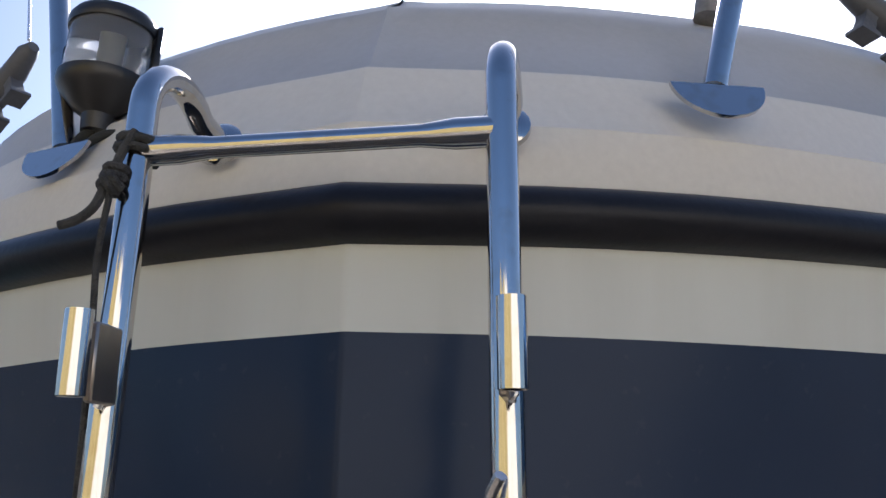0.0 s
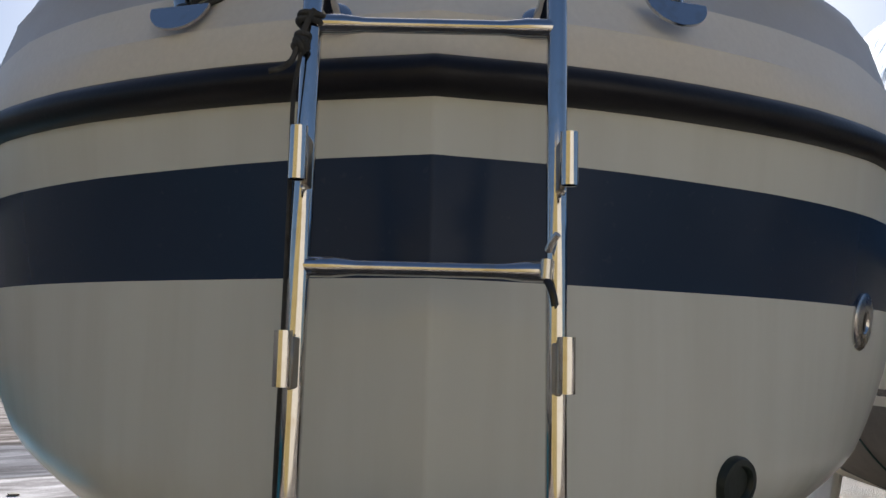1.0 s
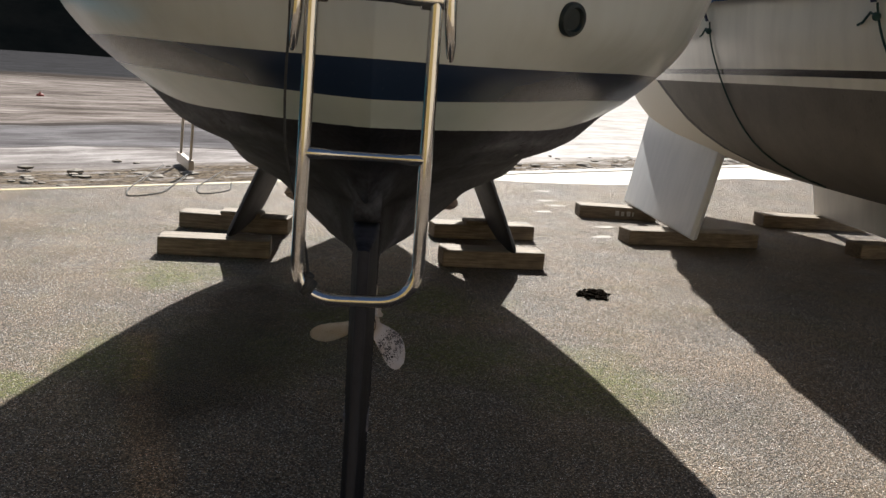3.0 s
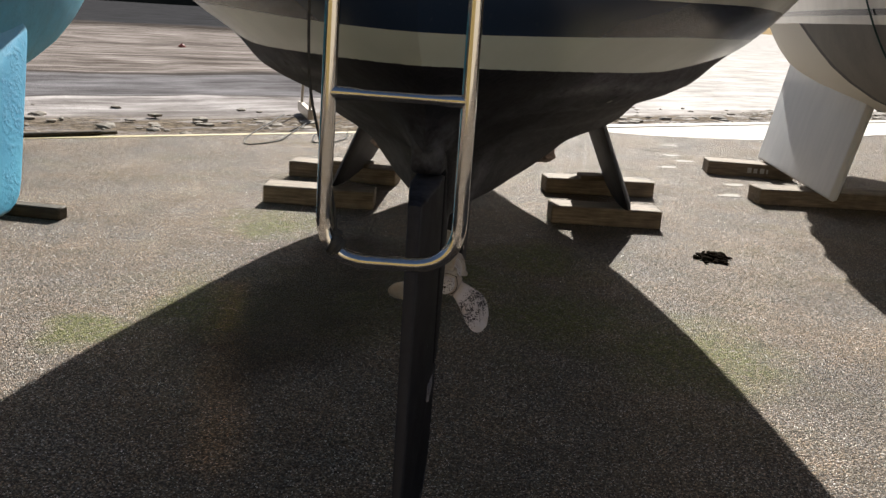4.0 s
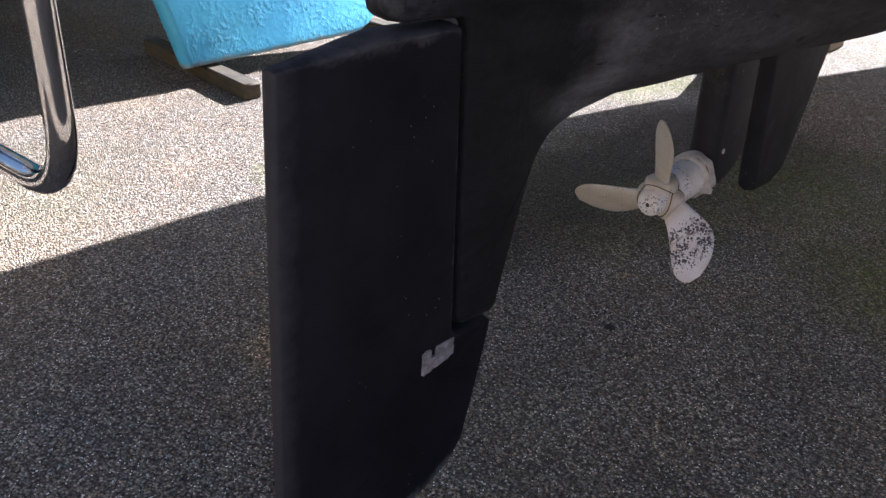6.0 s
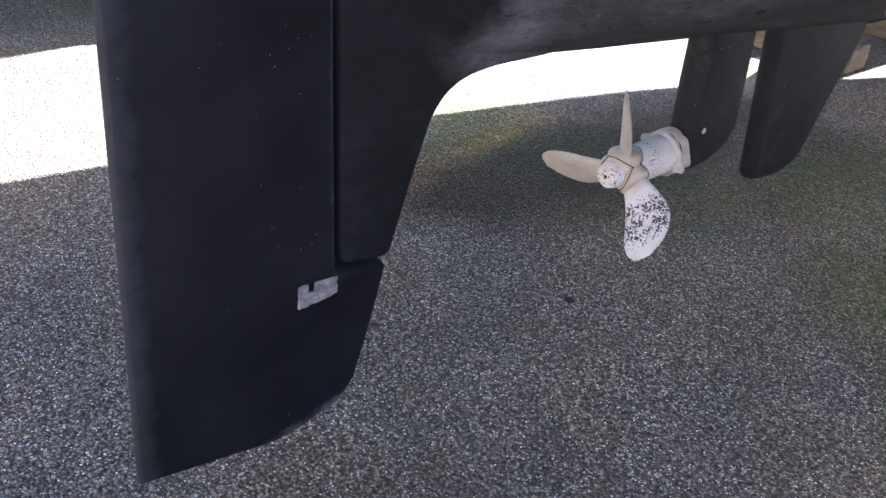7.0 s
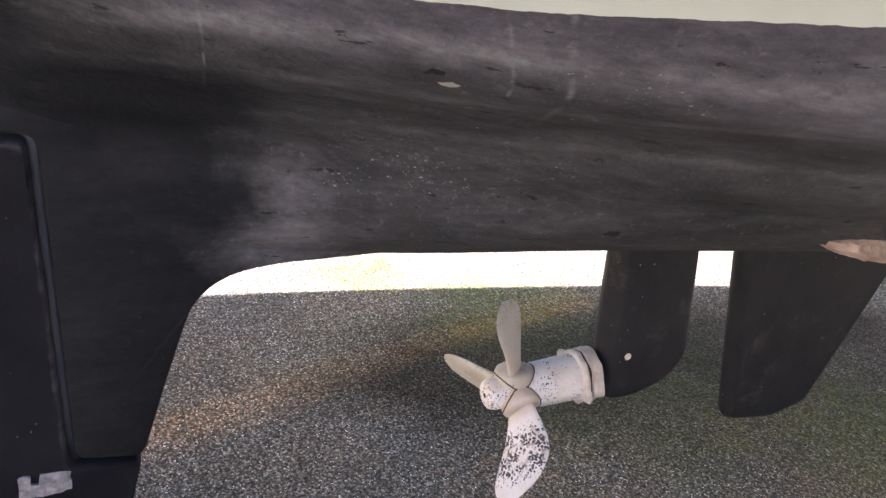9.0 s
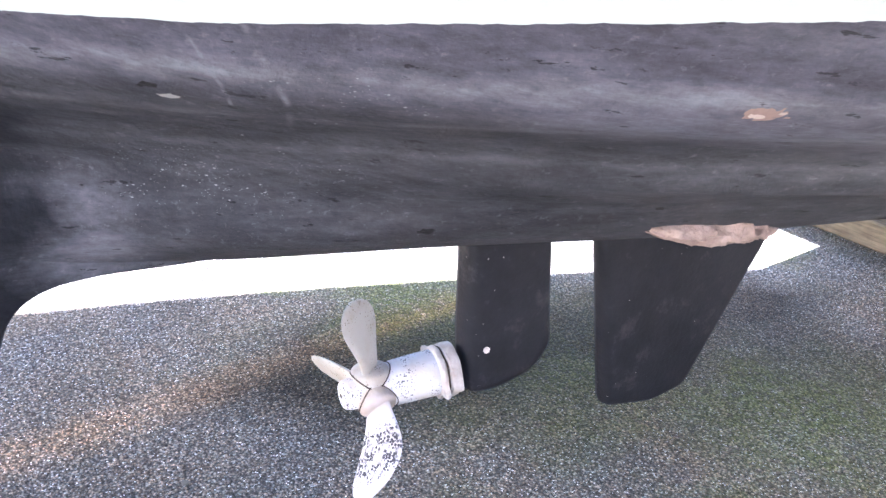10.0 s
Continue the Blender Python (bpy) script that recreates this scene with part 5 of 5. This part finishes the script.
cleat(pose(0.565, 1.06, 2.192, 0, 22, 28))
cleat(pose(-0.578, 1.03, 2.168, 0, -26, -28))
bm = bmesh.new()
tube(bm, [(0.352, 0.985, 2.205), (0.370, 0.992, 2.30), (0.42, 1.01, 2.56)], 0.019, 14)
tagged(part("grey_post", bm, flat("dull_grey_canvas", (0.32, 0.31, 0.31), (0.18, 0.175, 0.17), 0.8, 30.0)), "dull grey cloth-wrapped post at the deck edge", "post")
bm = bmesh.new()
tube(bm, [(0.72, 1.36, 2.20), (0.735, 1.365, 2.80)], 0.0125, 12)
tagged(part("guardrail_stanchion", bm, M_STEEL_SATIN), "steel guardrail stanchion on the side deck", "stanchion")
for a, b in (((0.735, 1.365, 2.62), (1.3, 0.95, 4.4)), ((-0.55, 1.02, 2.27), (-1.5, 2.2, 3.5))):
    bm = bmesh.new()
    tube(bm, [a, b], 0.0025, 6)
    tagged(part("rigging_wire", bm, M_STEEL_SATIN), "thin steel rigging wire", "wire", "rigging wires")
bm = bmesh.new()
lathe(bm, [(0.035, 0.0), (0.036, 0.03), (0.028, 0.045), (0.03, 0.07), (0.012, 0.075)], pose(0.02, 1.06, 2.185), 20)
tagged(part("deck_winch", bm, M_STEEL_SATIN), "small dull steel winch behind the stern deck edge", "winch")


# ---- ropes and pins on the ladder ----
bm = bmesh.new()
tube(bm, coil((-0.132, 0.597, 1.915), (0.25, 0, 1), 0.0145, 2.2, 0.004, 0.016), 0.0034, 8)
tube(bm, coil((-0.140, 0.580, 1.886), (0.25, 0.1, 1), 0.0062, 3.2, 0.004, 0.020), 0.0034, 8)
tube(bm, coil((-0.139, 0.578, 1.881), (1, 0.2, 0.5), 0.0066, 1.6, 0.004, 0.008), 0.0034, 8)
tube(bm, rounded([(-0.128, 0.583, 1.922), (-0.135, 0.580, 1.906), (-0.139, 0.579, 1.892)], 0.006, 3), 0.0034, 8)
tube(bm, rounded([(-0.143, 0.577, 1.880), (-0.147, 0.573, 1.862), (-0.158, 0.572, 1.853), (-0.171, 0.572, 1.850)], 0.012, 4), 0.0034, 8)
tube(bm, rounded([(-0.139, 0.577, 1.875), (-0.146, 0.580, 1.83), (-0.147, 0.586, 1.79), (-0.147, 0.590, 1.70), (-0.147, 0.588, 1.58), (-0.148, 0.586, 1.45), (-0.148, 0.588, 1.32), (-0.152, 0.588, 1.22), (-0.148, 0.586, 1.10), (-0.120, 0.584, 1.0), (-0.101, 0.584, 0.92), (-0.094, 0.575, 0.868)], 0.05, 4), 0.0024, 8)
tube(bm, coil((-0.094, 0.570, 0.856), (1, 0, -0.8), 0.0145, 2.4, 0.004, 0.016), 0.0040, 8)
tube(bm, coil((-0.093, 0.572, 0.874), (0.3, 0.2, 1), 0.0060, 2.4, 0.004, 0.014), 0.0038, 8)
tagged(part("lanyard", bm, M_CORD), "dark grey cord knotted round the ladder's top and foot", "rope")
pin = thing("lynch_pin", "steel locking pin with a short strap on the ladder rail", "pin")
bm = bmesh.new()
tube(bm, [(0.122, 0.572, 1.668), (0.125, 0.566, 1.676), (0.130, 0.560, 1.684)], 0.004, 8)
tube(bm, [(0.120, 0.575, 1.64), (0.121, 0.574, 1.66)], 0.0065, 10)
part("body", bm, M_STEEL_SATIN, pin)
bm = bmesh.new()
tube(bm, rounded([(0.121, 0.573, 1.638), (0.126, 0.566, 1.628), (0.129, 0.566, 1.612)], 0.006, 3), 0.004, 8)
part("strap", bm, M_PLASTIC, pin)


# ---- yard clutter and shore ----
rng = random.Random(7)
def pebble(bm, p, r, seed, flatness=1.0):
    made = bmesh.ops.create_icosphere(bm, subdivisions=1, radius=1.0)["verts"]
    sx, sy, sz = r * rng.uniform(0.7, 1.3), r * rng.uniform(0.7, 1.3), r * rng.uniform(0.35, 0.7) * flatness
    turn = rng.uniform(0, math.tau)
    for v in made:
        k = 1 + 0.35 * noise.noise(v.co * 1.3 + Vector((seed, seed * 0.7, 0)))
        x, y, z = v.co.x * sx * k, v.co.y * sy * k, v.co.z * sz * k
        v.co = Vector((p[0] + x * math.cos(turn) - y * math.sin(turn), p[1] + x * math.sin(turn) + y * math.cos(turn), p[2] + z))


bm = bmesh.new()
for i in range(210):
    a, r = rng.uniform(0, math.tau), abs(rng.gauss(0, 0.047))
    pebble(bm, (1.357 + 0.95 * r * math.cos(a), 3.93 + r * math.sin(a), 0.008 + 0.03 * rng.random() * max(0, 1 - r / 0.1)), rng.uniform(0.007, 0.020), i)
tagged(part("seaweed_clump", bm, flat("dry_seaweed", (0.010, 0.009, 0.008), (0.028, 0.022, 0.017), 1.0, 60.0, gloss=0.0), smooth=0), "small black clump of dry seaweed on asphalt", "seaweed", kind="stuff")
M_STONE = flat("shore_stone", (0.29, 0.25, 0.20), (0.15, 0.13, 0.10), 0.85, 6.0, bump=0.7, fine=40.0)
bm = bmesh.new()
for i in range(1300):
    d = 0.12 + abs(rng.gauss(0, 0.8))
    p = SHORE @ Vector((rng.uniform(-16, 22), d, 0.0))
    if rng.random() < 0.6 + 0.4 * noise.noise((p.x * 0.8, p.y * 0.8, 0)):
        pebble(bm, (p.x, p.y, -0.035), rng.uniform(0.02, 0.09) * (0.5 + rng.random() ** 2), i, 0.6)
tagged(part("shore_stones", bm, M_STONE, smooth=0), "brown stones and debris along the tide line", "stones", kind="stuff")
for i, (x, d, r) in enumerate(((-1.2, 0.75, 0.10), (-0.2, 1.1, 0.09), (0.9, 0.8, 0.12), (-2.6, 0.6, 0.10), (4.4, 0.7, 0.15), (5.6, 0.9, 0.13), (7.5, 0.8, 0.15), (-4.0, 0.9, 0.10))):
    bm = bmesh.new()
    p = SHORE @ Vector((x, d, 0))
    pebble(bm, (p.x, p.y, -0.03), r, i * 3.1, 0.6)
    bmesh.ops.subdivide_edges(bm, edges=bm.edges[:], cuts=1, use_grid_fill=True)
    tagged(part("boulder", bm, M_STONE, smooth=0), "rough brown boulder on the tide line", "boulder", "tide line boulders")
# pale sand blown over the yard's edge, and prints of it
M_PRINT = flat("thin_sand", (0.40, 0.37, 0.32), (0.30, 0.275, 0.24), 0.85, 8.0, bump=0.4)
M_SAND = flat("blown_sand", (0.66, 0.61, 0.54), (0.55, 0.50, 0.44), 0.85, 3.0, bump=0.4)
bm = bmesh.new()
near = [SHORE @ Vector((3.6 + 12 * k, -0.75 - 0.55 * noise.noise((k * 9, 0, 5)) - 0.5 * math.sin(min(1, k * 3) * math.pi / 2) + 0.9 * max(0, 0.12 - k) / 0.12, 0.004)) for k in (i / 40 for i in range(41))]
far = [SHORE @ Vector((3.6 + 12 * k, 0.15, 0.004)) for k in (i / 40 for i in range(41))]
grid(bm, [near, far])
tagged(part("sand_drift", bm, M_SAND), "pale sand blown over the asphalt edge", "sand", kind="structure")
for x, y, a in ((1.77, 7.82, 20), (1.61, 7.06, 30), (1.84, 7.50, 15), (1.86, 8.55, 10), (2.05, 6.4, 25), (1.9, 5.9, 30)):
    bm = bmesh.new()
    bm.faces.new([bm.verts.new(pose(x, y, 0.004, 0, 0, a) @ Vector(((0.10 + 0.02 * math.sin(5 * t)) * math.cos(t), (0.05 + 0.012 * math.sin(3 * t + a)) * math.sin(t), 0))) for t in (math.tau * k / 20 for k in range(20))])
    tagged(part("sand_print", bm, M_PRINT, smooth=0), "faint pale sandy print on the asphalt", "sand print", "sandy prints")
# thin dark loops laid on the asphalt
for p, q, r in (((-2.14, 6.34), (-2.40, 8.6), (-2.0, 8.0)), ((-1.607, 6.706), (-1.72, 8.45), (-1.476, 7.62))):
    bm = bmesh.new()
    tube(bm, rounded([(*q, 0.01), (p[0] - 0.12, p[1] + 0.45, 0.01), (*p, 0.01), (p[0] + 0.22, p[1] + 0.35, 0.01), (*r, 0.01)], 0.35, 8), 0.006, 6)
    tagged(part("ground_loop", bm, M_CORD), "thin dark line lying in a loop on asphalt", "rope", "ropes on the ground")
stand = thing("steel_stand", "rusty grey steel stand at the yard edge", "stand")
bm = bmesh.new()
box(bm, (-0.42, -0.03, 0.0), (0.42, 0.03, 0.11), 0.006, pose(-2.2, 8.75, 0, 0, 0, -68))
part("foot_beam", bm, M_STEEL_DULL, stand)
for t in (-0.3, 0.36):
    bm = bmesh.new()
    a = pose(-2.2, 8.75, 0, 0, 0, -68) @ Vector((t, 0, 0.1))
    tube(bm, [a, a + Vector((0.03, 0.0, 0.55))], 0.016, 8)
    part("upright", bm, M_STEEL_DULL, stand)
buoy = thing("mooring_buoy", "small faded red buoy stranded on the sand", "buoy")
bm = bmesh.new()
p = SHORE @ Vector((4.0, 17.5, -0.28))
lathe(bm, [(0.03, -0.10), (0.08, -0.08), (0.11, 0.0), (0.09, 0.08), (0.03, 0.11), (0.015, 0.14)], Matrix.Translation(p), 18)
part("float", bm, M_RED, buoy)
for i, (x, y, r) in enumerate(((-0.057, 1.912, 0.014), (0.018, 1.364, 0.008), (-0.33, 1.63, 0.010), (0.35, 3.6, 0.012), (0.9, 2.0, 0.008))):
    bm = bmesh.new()
    pebble(bm, (x, y, r * 0.3), r, i)
    tagged(part("pebble", bm, M_ROPE if i == 0 else M_STONE, smooth=0), "small dark pebble lying on the asphalt", "pebble", "pebbles")

# chalk strokes on one timber, an old pole by the painted line
chalk = flat("chalk", (0.6, 0.6, 0.58), (0.45, 0.45, 0.43), 0.9)
for k, (w, h) in enumerate(((0.035, 0.045), (0.03, 0.04), (0.035, 0.045), (0.012, 0.04))):
    bm = bmesh.new()
    box(bm, (2.27 + 0.055 * k, 6.862, 0.04), (2.27 + 0.055 * k + w, 6.868, 0.04 + h), 0)
    tagged(part("chalk_mark", bm, chalk, smooth=0), "faint pale chalk stroke on a timber end", "chalk mark", "chalk marks")
bm = bmesh.new()
tube(bm, [(-4.6, 5.18, 0.022), (-3.92, 5.86, 0.022), (-3.40, 6.32, 0.022)], 0.022, 10)
tube(bm, [(-3.40, 6.32, 0.022), (-3.30, 6.41, 0.022)], 0.016, 10)
tagged(part("old_pole", bm, M_TIMBER_DARK), "grey weathered pole lying along the yard edge", "pole")
